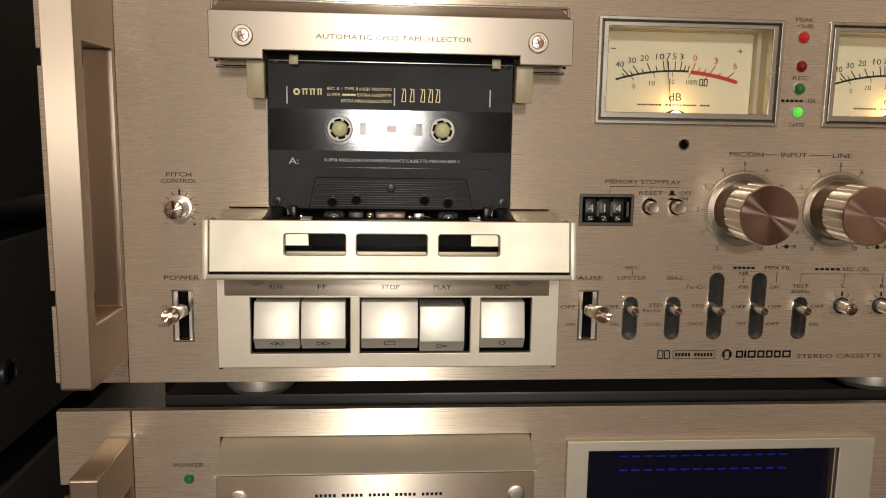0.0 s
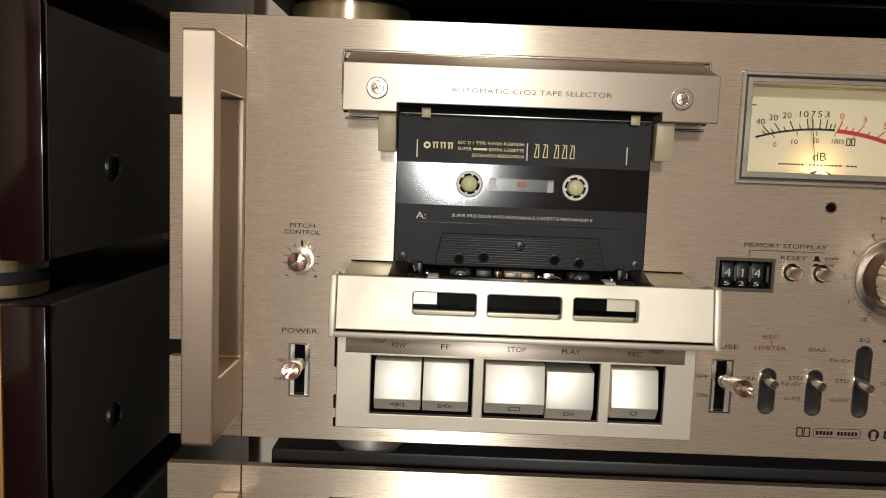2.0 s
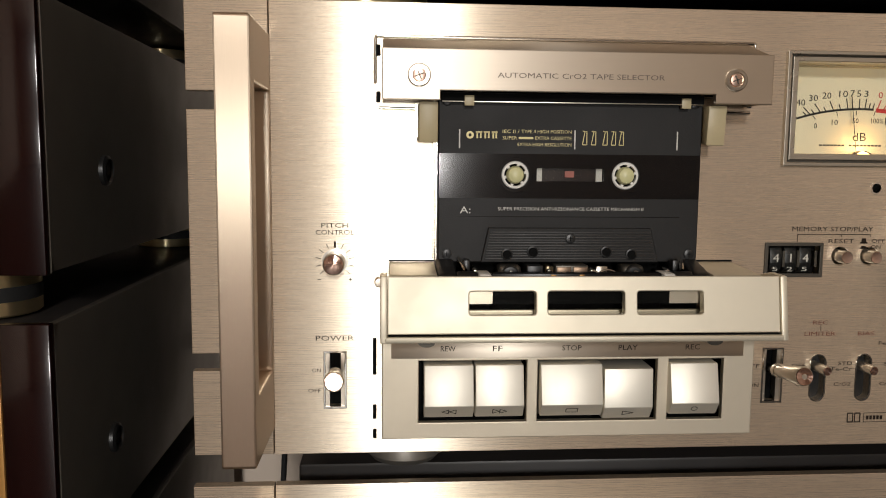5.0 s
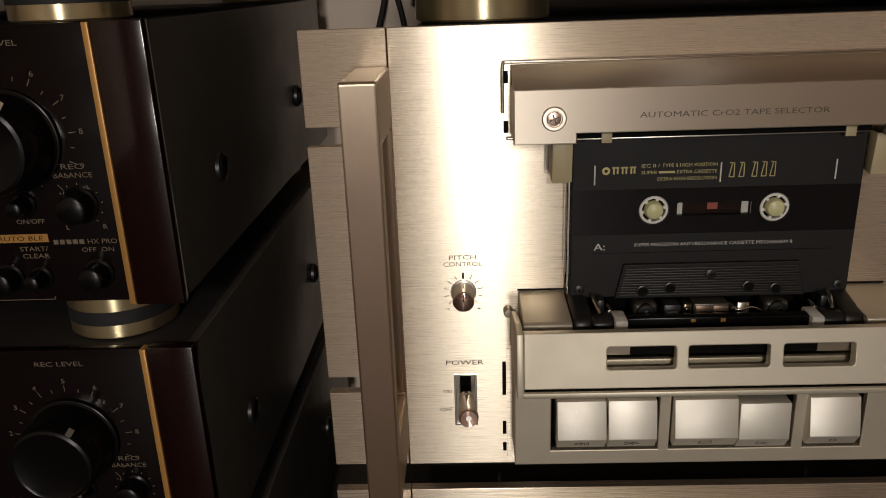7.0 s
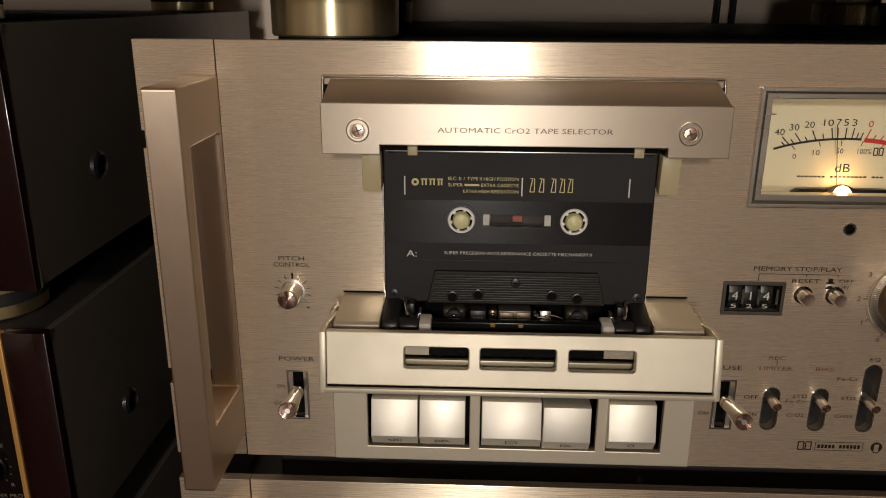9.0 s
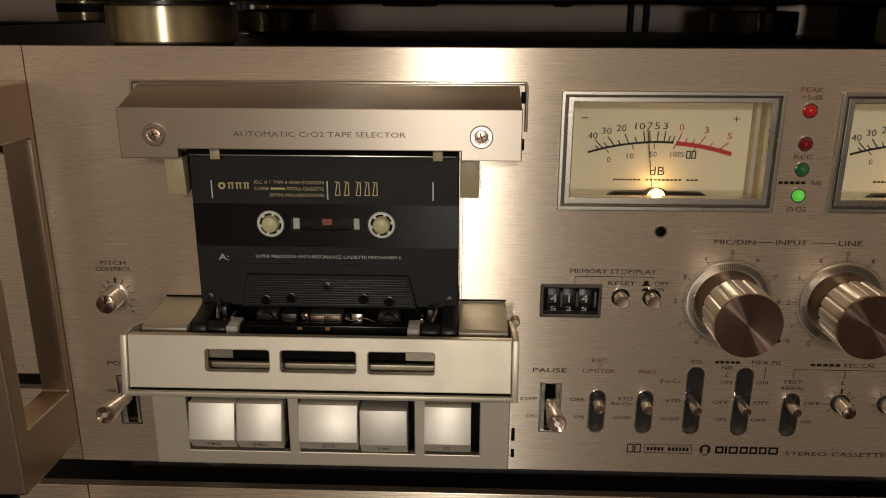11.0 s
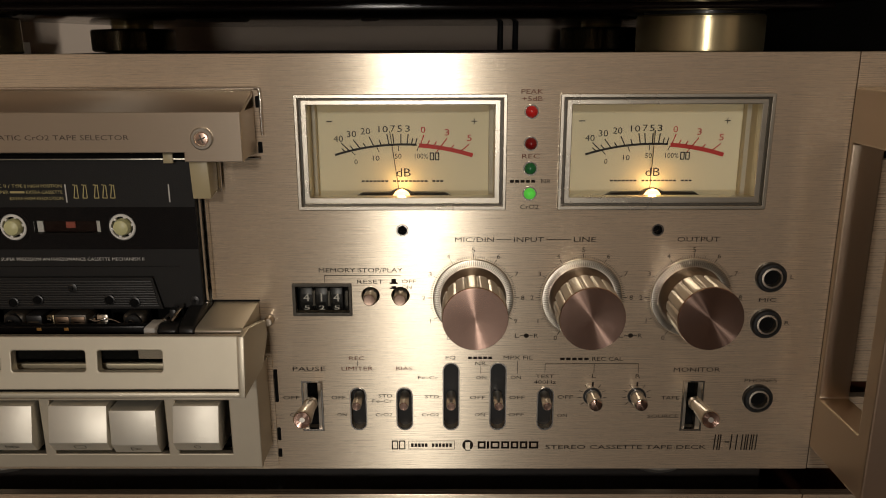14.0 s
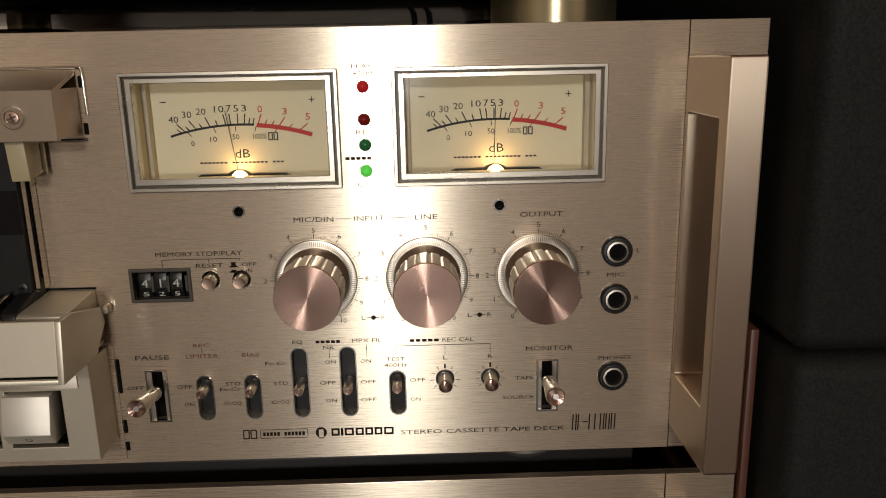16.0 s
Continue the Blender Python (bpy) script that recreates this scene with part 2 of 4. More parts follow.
def lettered(body, x0, x1, z, high, y=-0.12, deep=0.12):
    """Raised print: the words from x0 to x1 (x1 None: natural width, wide face), z the middle, high the capitals' height."""
    cu = bpy.data.curves.new("words", "FONT")
    cu.body, cu.align_x, cu.align_y, cu.resolution_u = body, "LEFT", "BOTTOM", 2
    cu.size, cu.extrude, cu.offset = 1.0, 0.0, 0.0
    me = flat_curve_mesh(cu, Matrix())
    co = np.array([v.co[:] for v in me.vertices])
    lo, hi = co.min(0), co.max(0)
    sz = high / (hi[1] - lo[1])
    sx = (x1 - x0) / (hi[0] - lo[0]) if x1 is not None else sz * 1.35
    if body in ("1", "I"):
        x0, sx = (x0 + x1) / 2 - (hi[0] - lo[0]) * sz * 0.6, sz * 1.2
    for v in me.vertices:
        v.co = ((x0 + (v.co.x - lo[0]) * sx) * MM, y * MM, (z - high / 2 + (v.co.y - lo[1]) * sz) * MM)
    return me


def words(body, x0, x1, z, high, parent, material=None, y=-0.12):
    return part("lettering", lettered(body, x0, x1, z, high, y), material or M_INK, parent)


def centred(body, x, z, high, parent, material=None, y=-0.12, wide=1.0):
    w = high * 0.92 * wide * len(body)
    return words(body, x - w / 2, x + w / 2, z, high, parent, material, y)


def box(x0, x1, y0, y1, z0, z1, bevel=0.0, bm=None, segments=2):
    own = bm is None
    one = bmesh.new()
    vs = [one.verts.new((x * MM, y * MM, z * MM)) for x in (x0, x1) for y in (y0, y1) for z in (z0, z1)]
    for f in ((0, 1, 3, 2), (4, 6, 7, 5), (0, 4, 5, 1), (2, 3, 7, 6), (0, 2, 6, 4), (1, 5, 7, 3)):
        one.faces.new([vs[i] for i in f])
    bmesh.ops.recalc_face_normals(one, faces=one.faces)
    if bevel:
        bmesh.ops.bevel(one, geom=one.edges[:], offset=bevel * MM, segments=segments, affect="EDGES", profile=0.5)
    if own:
        return one
    me = bpy.data.meshes.new("piece")
    one.to_mesh(me)
    one.free()
    bm.from_mesh(me)
    bpy.data.meshes.remove(me)
    return bm


def prism(profile, x0, x1, bevel=0.0, segments=2):
    """A profile of (y, z) drawn along x."""
    bm = bmesh.new()
    a = [bm.verts.new((x0 * MM, y * MM, z * MM)) for y, z in profile]
    b = [bm.verts.new((x1 * MM, y * MM, z * MM)) for y, z in profile]
    bm.faces.new(a)
    bm.faces.new(b[::-1])
    for i in range(len(a)):
        j = (i + 1) % len(a)
        bm.faces.new((a[i], b[i], b[j], a[j]))
    bmesh.ops.recalc_face_normals(bm, faces=bm.faces)
    if bevel:
        bmesh.ops.bevel(bm, geom=bm.edges[:], offset=bevel * MM, segments=segments, affect="EDGES", profile=0.5)
    return bm


def lathe(profile, n=32, flutes=0, depth=0.0, bm=None):
    """Turned round the y axis through the origin: profile of (r, y), from back to front."""
    bm = bm or bmesh.new()
    rings = []
    for r, y in profile:
        if r <= 0:
            rings.append([bm.verts.new((0, y * MM, 0))])
            continue
        ring = []
        for i in range(n):
            a = 2 * math.pi * i / n
            rr = r * (1 - depth * (0.5 + 0.5 * math.cos(flutes * a)) ** 9) if flutes else r
            ring.append(bm.verts.new((rr * math.cos(a) * MM, y * MM, rr * math.sin(a) * MM)))
        rings.append(ring)
    for a, b in zip(rings, rings[1:]):
        for i in range(n):
            j = (i + 1) % n
            if len(a) == 1 and len(b) == 1:
                continue
            if len(a) == 1:
                bm.faces.new((a[0], b[i], b[j]))
            elif len(b) == 1:
                bm.faces.new((a[i], a[j], b[0]))
            else:
                bm.faces.new((a[i], a[j], b[j], b[i]))
    return bm


def at(ob, x, y, z, rx=0, ry=0, rz=0):
    ob.matrix_local = pose(x * MM, y * MM, z * MM, rx, ry, rz)
    return ob


def upright(profile, n=40):
    """Turned round the vertical axis: profile of (r, z), from below to above."""
    bm = lathe([(r, -z) for r, z in profile], n)
    bmesh.ops.transform(bm, matrix=pose(0, 0, 0, -90), verts=bm.verts)
    return bm


def segments_mesh(lines, width, y, deep=0.1):
    """Printed strokes: (x0, z0, x1, z1) each."""
    bm = bmesh.new()
    for x0, z0, x1, z1 in lines:
        dx, dz = x1 - x0, z1 - z0
        k = width / 2 / max(1e-6, math.hypot(dx, dz))
        ox, oz = -dz * k, dx * k
        bm.faces.new([bm.verts.new((x * MM, y * MM, z * MM)) for x, z in ((x0 + ox, z0 + oz), (x0 - ox, z0 - oz), (x1 - ox, z1 - oz), (x1 + ox, z1 + oz))])
    me = bpy.data.meshes.new("strokes")
    bm.to_mesh(me)
    bm.free()
    return me


def strokes(lines, width, parent, material=None, y=-0.12, name="marking"):
    if name in ("maker_mark", "marking"):
        for one in lines:
            part(name, segments_mesh([one], width, y), material or M_INK, parent)
        return None
    return part(name, segments_mesh(lines, width, y), material or M_INK, parent)


def tube(points, radius, name, material, parent=None, label=""):
    cu = bpy.data.curves.new("run", "CURVE")
    cu.dimensions, cu.bevel_depth, cu.bevel_resolution = "3D", radius * MM, 2
    sp = cu.splines.new("NURBS")
    sp.points.add(len(points) - 1)
    for q, p in zip(sp.points, points):
        q.co = (p[0] * MM, p[1] * MM, p[2] * MM, 1)
    sp.use_endpoint_u, sp.order_u = True, 3
    return part(name, flat_curve_mesh(cu, Matrix()), material, parent, label)


# ---- the setting ----
def wall(name, x0, x1, y0, y1, z0, z1, material=None):
    return tagged(part(name, box(x0, x1, y0, y1, z0, z1), material or M_WALL), "plain warm painted wall of a dim room", "wall", kind="structure")


FLOOR = 446
tagged(part("floor", box(-1500, 1900, -4200, 520, FLOOR - 40, FLOOR), M_FLOOR), "dark flat base under the stacked audio units", "floor", kind="structure")
wall("wall_north", -1500, 1900, 430, 530, FLOOR, 2400)
# unseen: three walls and a ceiling added to close the room and bounce warm light
wall("added_wall_south", -1500, 1900, -4300, -4200, FLOOR, 2400)
wall("added_wall_west", -1600, -1500, -4200, 520, FLOOR, 2400)
wall("added_wall_east", 1900, 2000, -4200, 520, FLOOR, 2400)
tagged(part("ceiling", box(-1600, 2000, -4300, 620, 2400, 2460), M_WALL), "unseen plain ceiling added to close the room and bounce light", "ceiling", kind="structure")

# ---- the silver cassette deck ----
deck = thing("cassette_deck", "champagne silver cassette deck with brushed faceplate and rack handles", "cassette deck")
L, R, B, T = -94.0, 322.0, 658.0, 834.0
METERS = (148.2, 250.4)
TOGGLES = (-70.0, 108.5, 270.0)
SLIDES = ((128.0, 677, 696.4), (147.7, 677, 696.4), (167.5, 677, 707.6), (187.4, 677, 707.6), (207.6, 677, 696.4))
loops = [rect(L, R, B, T)]
loops += [rect(c - 40, c + 40, 775, 817.6) for c in METERS]
loops += [rect(c - 4, c + 4, 677, 699.2) for c in TOGGLES]
loops += [rect(c - 3.2, c + 3.2, a, b, 3.15) for c, a, b in SLIDES]
loops += [rect(103.4, 126.2, 729.8, 742.2), disc(134.5, 737.6, 3.6), disc(146.8, 737.6, 3.6), disc(148, 765.1, 1.9), disc(250.2, 765.2, 1.9)]
part("faceplate", sheet(loops, 0, 5, 0.25), M_PLATE, deck, "brushed champagne aluminium faceplate")
part("chassis", box(-88, 316, 16.5, 372, 662, 831, 1.5), M_CHASSIS, deck, "dark painted steel chassis")
part("backing", box(L + 2, R - 2, 5.2, 5.9, B + 2, 771), M_HOLE, deck)


def rack_ear(x0, x1, z0, z1, outer, parent):
    """The side piece of the front with its two rack slots open to the outer edge."""
    h = z1 - z0
    cuts = ((z0 + 34, z0 + 41), (z1 - 41, z1 - 34))
    inner = x1 if outer == x0 else x0
    depth = outer + (inner - outer) * 0.72
    pts = [(inner, z0), (outer, z0)]
    for a, b in cuts:
        pts += [(outer, a), (depth, a), (depth, b), (outer, b)]
    pts += [(outer, z1), (inner, z1)]
    return part("rack_ear", sheet([pts], 0.3, 5, 0.25), M_PLATE, parent)


rack_ear(-125.2, -94.4, B, T, -125.2, deck)
rack_ear(322.4, 352.4, B, T, 352.4, deck)


def handle(x0, x1, z0, z1, parent, front=-43.0):
    """A squared bail: two posts and the grip, cut from one bar."""
    cu_loops = [rect(0, -front, z0, z1, 1.2), rect(3.5, -front - 8, z0 + 24, z1 - 21, 0.8)]
    me = sheet(cu_loops, -(x1 - x0) / 2, (x1 - x0) / 2, 0.7)
    me.transform(Matrix.Translation(((x0 + x1) / 2 * MM, 0, 0)) @ pose(0, 0, 0, 0, 0, -90))
    return part("handle", me, M_GRIP, parent, "brushed metal rack handle")


handle(-105.6, -93.8, 669, 821, deck)
handle(321.8, 334.4, 669, 821, deck)

# cover over the top of the cassette, notched for it
cover = part("cassette_cover", sheet([[(-51.5, 796), (-30.6, 796), (-30.6, 799.4), (70.4, 799.4), (70.4, 796), (91.8, 796), (91.8, 814), (-51.5, 814)]], -21.4, -18.6, 0.35), M_COVER, deck, "brushed metal cover above the cassette")
part("cover_top", prism([(-20.8, 813.6), (-1, 820.3), (-0.2, 820.3), (-0.2, 818.6), (-18.6, 812.4)], -51.3, 91.6, 0.3), M_COVER, cover)
part("cover_side", box(-51.4, -50.2, -20.5, -0.2, 796.6, 814), M_COVER, cover)
part("cover_side", box(90.5, 91.7, -20.5, -0.2, 796.6, 814), M_COVER, cover)
part("cover_lining", box(-50, 90.3, -8, -0.3, 799.6, 812), M_BLACK, cover)
tube([(x, -0.3, z) for x, z in [(-54.2, 803.5), (-54.2, 812), (-54.2, 821.2), (-53, 821.2), (20, 821.2), (93, 821.2), (94.4, 821.2), (94.4, 812), (94.4, 803.5)]], 0.7, "cover_rim", M_CHROME, deck)
for x in (-53.0, 93.2):
    for z in (816.0, 798.5):
        part("cover_slot", box(x - 0.9, x + 0.9, -0.35, 0.4, z - 2.2, z + 2.2, 0.3), M_HOLE, deck)
    tube([(x, -0.5, 794.5), (x - 3 * (1 if x > 0 else -1), -0.5, 794.2), (x - 14 * (1 if x > 0 else -1), -0.5, 794.2)], 0.7, "cover_rim", M_CHROME, deck)
for x in (-38.3, 77.5):
    sc = at(part("screw", lathe([(4.1, 0.5), (4.1, -0.9), (3.7, -1.2), (2.8, -1.2), (2.6, -0.4), (2.4, -0.4)], 28), M_RING, cover, "chrome cross-head screw"), x, -21.4, 804.6)
    strokes([(-1.5, -0.6, 1.5, 0.6), (-0.6, 1.5, 0.6, -1.5)], 0.45, sc, M_BEZEL_DARK, -1.45, "screw_cross")
    part("screw_head", lathe([(2.5, -0.3), (2.2, -1.0), (0, -1.35)], 24), M_TIP, sc)
words("AUTOMATIC CrO2 TAPE SELECTOR", -10.3, 51.0, 805.0, 1.85, cover, M_ENGRAVED, -21.55)

# holders beside the cassette
for side in (-1, 1):
    x0 = 19.5 + side * 50.6
    x1 = 19.5 + side * 57.6
    part("cassette_clip", prism([(-16.5, 795.8), (-5, 795.8), (-5, 783), (-15, 781)], min(x0, x1), max(x0, x1), 0.5), M_TAN, deck, "tan plastic cassette clip")
    part("clip_spring", sheet([[(x1 - side * 1.5, 782.5), (x1 - side * 0.2, 784), (x1 + side * 1.0, 782), (x1 + side * 1.0, 795.8), (x1 - side * 1.5, 795.8)]], -4.5, -3.2), M_CHROME, deck)
    for off, y0, y1 in ((50.5, -9.4, -6.4), (51.4, -4.6, -0.6)):
        part("guide_strip", box(19.5 + side * off, 19.5 + side * (off + 0.25), y0, y1, 737, 781), M_CHROME, deck, "polished cassette guide strip")
    hook = part("hook", prism([(-1, 742), (-6, 742), (-11, 737.6), (-19, 735.6), (-25, 733.6), (-26.4, 730), (-25, 726), (-1, 724)], min(19.5 + side * 43.6, 19.5 + side * 50.6), max(19.5 + side * 43.6, 19.5 + side * 50.6), 1.4, 3), M_BLACK, deck, "black cassette hook")
    part("hook_arm", prism([(-12, 733), (-24, 734.6), (-26.6, 732.4), (-26, 727), (-12, 726)], min(19.5 + side * 36, 19.5 + side * 44), max(19.5 + side * 36, 19.5 + side * 44), 1.2, 3), M_BLACK, hook)
    tube([(19.5 + side * 42.4, -14, 738), (19.5 + side * 41.6, -19, 737), (19.5 + side * 40.6, -22, 734.6)], 0.8, "hook_rod", M_CHROME, hook)
    part("hook_roller", box(19.5 + side * 41, 19.5 + side * 38.4, -18, -14, 733, 738, 0.5), M_BLACK, hook)
    part("stop", box(19.5 + side * 36.2, 19.5 + side * 31.6, -28, -18, 725, 734.2, 0.8), M_WHITE, deck, "pale plastic stop")

# head block under the cassette
# dark sheet added behind the heads to keep the gaps between them black
part("well_back", box(-31, 70, -2.6, -0.4, 712, 742), M_HOLE, deck)
heads = part("head_bridge", box(-12, 51.2, -26, -21.5, 720, 734.2, 0.7), M_GLOSS, deck, "glossy black head bridge under the cassette")
part("bridge_base", box(-28, 67, -20, -2, 718, 727, 0.6), M_BLACK, heads)
for x in (9.9, 20.3):
    part("bridge_mark", box(x, x + 1.8, -26.2, -25.9, 732.4, 733.6, 0.1), M_BRASS_LINE, heads)
copper = satin("copper_face", (0.24, 0.17, 0.12), 0.45, 1.0)
erase = part("erase_head", box(2.2, 8.4, -19, -8, 727, 736.0, 0.5), M_BLACK, heads)
part("erase_mark", box(3.2, 7.2, -19.2, -18.9, 732.6, 733.5), M_DIM_INK, erase)
part("guide_fork", box(9.4, 12.6, -17.6, -9, 727, 735.6, 0.5), M_BRONZE, heads)
head = part("tape_head", box(13.0, 25.6, -18.6, -8, 727, 736.1, 0.6), M_BEZEL_DARK, heads, "metal tape head with copper faces")
for x0, x1 in ((13.5, 18.9), (19.7, 25.1)):
    part("head_face", box(x0, x1, -19.0, -18.2, 730, 735.4, 0.25), copper, head)
    strokes([(x0 + 1.2, 733.2, x0 + 3.8, 733.2)], 0.35, head, M_HOLE, -19.06, "head_mark")
for x in (-3.8, 43.2):
    arm = part("roller_arm", box(x - 4.4, x + 4.4, -17, -8, 727, 735.8, 1.6, None, 3), M_BEZEL_DARK, heads)
    at(part("pinch_roller", lathe([(3.4, 3), (3.4, -1.4), (2.9, -1.8), (1.4, -1.9), (1.2, -2.6), (0, -2.7)], 24), M_BLACK, arm), x, -16.6, 732.4)
    at(part("roller_pin", lathe([(1.0, 0), (0.9, -0.8), (0, -1.0)], 14), M_CHROME, arm), x, -19.2, 733.4)
for x in (-17, 10.8, 27.2, 56):
    at(part("guide_pin", lathe([(1.2, 6), (1.2, -3), (0.8, -3.6), (0, -3.8)], 12), M_CHROME, heads), x, -15, 733.6)
part("guide_plate", prism([(-16.8, 735.4), (-17.6, 729), (-16.6, 729), (-15.8, 735.4)], 29.0, 33.2, 0.2), M_RING, heads, "bright guide plate")
tube([(27, -18, 734), (29, -19, 733), (34, -18, 735), (38, -17, 732)], 0.45, "spring", M_CHROME, heads)

# the fallen door in front of the heads
door = part("cassette_door", sheet([rect(-49.5, 89.5, 714.6, 734.6), rect(-21.3, 2.0, 721.2, 729.3, 1.0), rect(6.2, 33.4, 721.3, 729.3, 1.0), rect(37.9, 61.7, 721.2, 729.3, 1.0)], -2, 2, 0.4), M_BEIGE, deck, "champagne painted cassette door standing open with three windows")
door.data.transform(Matrix.Translation((0, -37.6 * MM, 723.6 * MM)) @ pose(0, 0, 0, -8.5) @ Matrix.Translation((0, 0, -723.6 * MM)))
part("door_lip", box(-50.2, 90.2, -42.4, -37, 712.2, 714.3, 0.5), M_BEIGE, door)
part("door_seam", box(-49.2, 89.2, -41.0, -38, 714.2, 714.8), M_HOLE, door)
for x0, x1 in ((-52.0, -49.6), (89.6, 92.0)):
    part("door_side", prism([(-42.2, 712.2), (-38.6, 734.8), (-30, 735), (-5, 729), (-3, 722), (-14, 712.2)], x0, x1, 0.4), M_BEIGE, door)
    pv = at(part("door_pivot", lathe([(1.9, 2), (1.9, -1.2), (1.5, -1.8), (0, -1.9)], 18), M_STEEL, door), (x0 + x1) / 2 + (1.9 if x0 > 0 else -1.9), -2.6, 727.5)
part("door_floor", box(-49.4, 89.4, -38, -1, 712.6, 713.8), M_HOUSING, door)
part("inner_rail", box(-49, 89, -33, -31, 713, 721.9, 0.3), M_HOUSING, door)
# black sheet that stands for the shade behind the door's windows
part("inner_shade", box(-12.5, 51, -34.2, -33.2, 724.4, 733), M_HOLE, door)
for x0, x1 in ((-49.2, -12.6), (51.1, 89.2)):
    part("inner_plate", box(x0, x1, -34.2, -33.2, 724.4, 733), M_STEEL, door)
for x0, x1 in ((-21.3, 2.0), (6.2, 33.4), (37.9, 61.7)):
    part("window_pane", box(x0 - 0.3, x1 + 0.3, -36.6, -36.2, 721, 729.6), M_GLASS, door)
for x0, x1 in ((-48.8, -31.5), (70.3, 88.6)):
    part("door_ledge", prism([(-0.3, 735.2), (-26, 733.6), (-27.4, 732.8), (-27.4, 727), (-0.3, 727)], x0, x1, 0.4), M_BEIGE, deck, "champagne ledge beside the cassette")
    part("ledge_seam", box(x0 - 0.3, x1 + 0.3, -0.6, 0.2, 735.3, 735.9), M_HOLE, deck)

# button housing
hous = part("button_housing", sheet([rect(-51.5, 90.6, 670.6, 711), rect(-37.8, 2.8, 676.8, 700.4), rect(7.0, 53.0, 676.8, 700.4), rect(57.3, 78.8, 676.8, 700.4)], -20, -17, 0.4), M_HOUSING, deck, "champagne painted housing of the transport keys")
for x0, x1 in ((-51.3, -50), (89.1, 90.4)):
    part("housing_side", box(x0, x1, -17, -0.2, 670.8, 711), M_HOUSING, hous)
part("housing_floor", box(-51.2, 90.3, -17, -0.2, 670.8, 672), M_HOUSING, hous)
part("housing_back", box(-50, 89, -6, -5, 670, 711), M_HOLE, hous)
part("housing_flange", box(-53.4, 92.6, -1.0, -0.1, 660.5, 711), M_PLATE, hous)
for z0, z1 in ((690, 705), (672, 678), (664, 668)):
    part("vent_slot", box(92.7, 94.2, -0.5, 0.2, z0, z1, 0.3), M_HOLE, deck)
    part("vent_slot", box(-55.2, -53.7, -0.5, 0.2, z0, z1, 0.3), M_HOLE, deck)
part("legend_strip", box(-48, 86, -20.7, -19.8, 701.5, 709.4, 0.2), M_COVER, hous)
for x in (-35, 74.6):
    part("strip_notch", sheet([[(x - 3.2, 707.6)] + [(x + 3.2 * math.cos(a), 707.6 + 1.9 * math.sin(a)) for a in [math.pi + math.pi * i / 8 for i in range(1, 8)]] + [(x + 3.2, 707.6)]], -20.95, -20.75), M_BEZEL_DARK, hous)
for body, x in (("REW", -27), ("FF", -8.5), ("STOP", 19.5), ("PLAY", 41), ("REC", 66)):
    centred(body, x, 705.2, 2.0, hous, M_INK, -20.85)
TRANSPORT = ((-35.9, -17.6, 0, "rew"), (-16.9, 1.1, 0, "ff"), (7.6, 30.9, 0, "stop"), (31.7, 50.3, 1, "play"), (57.0, 75.4, 0, "rec"))
for x0, x1, down, kind in TRANSPORT:
    dz, dy = (-1.8, 1.6) if down else (0, 0)
    k = part("key", prism([(-8 + dy, 699.6 + dz), ((-24.6 if down else -22.4) + dy, 699.3 + dz), (-25.6 + dy, 684.6 + dz), (-22.2 + dy, 679.6 + dz), (-8 + dy, 679.4 + dz)], x0, x1, 0.3), M_BUTTON, deck, "satin silver transport key")
    cx, cz, y = (x0 + x1) / 2, 682.2 + dz, -24.15 + dy
    def mark(lines):
        me = segments_mesh([(a - cx, b - cz, c - cx, d - cz) for a, b, c, d in lines], 0.3, 0)
        me.transform(Matrix.Translation((cx * MM, y * MM, cz * MM)) @ pose(0, 0, 0, 34.2))
        part("key_symbol", me, M_INK, k)
    tri = lambda a, s: [(a, cz, a + s * 2.6, cz + 1.1), (a + s * 2.6, cz + 1.1, a + s * 2.6, cz - 1.1), (a + s * 2.6, cz - 1.1, a, cz)]
    if kind == "rew":
        mark(tri(cx - 2.7, 1) + tri(cx, 1))
    elif kind == "ff":
        mark(tri(cx + 2.7, -1) + tri(cx, -1))
    elif kind == "play":
        mark(tri(cx + 2.2, -1.6))
    elif kind == "stop":
        mark([(cx - 2.2, cz - 1, cx + 2.2, cz - 1), (cx - 2.2, cz + 1, cx + 2.2, cz + 1), (cx - 2.2, cz - 1, cx - 2.2, cz + 1), (cx + 2.2, cz - 1, cx + 2.2, cz + 1)])
    else:
        mark([(cx + 1.2 * math.cos(a), cz + 1.1 * math.sin(a), cx + 1.2 * math.cos(a + 0.53), cz + 1.1 * math.sin(a + 0.53)) for a in [i * math.pi / 6 for i in range(12)]])

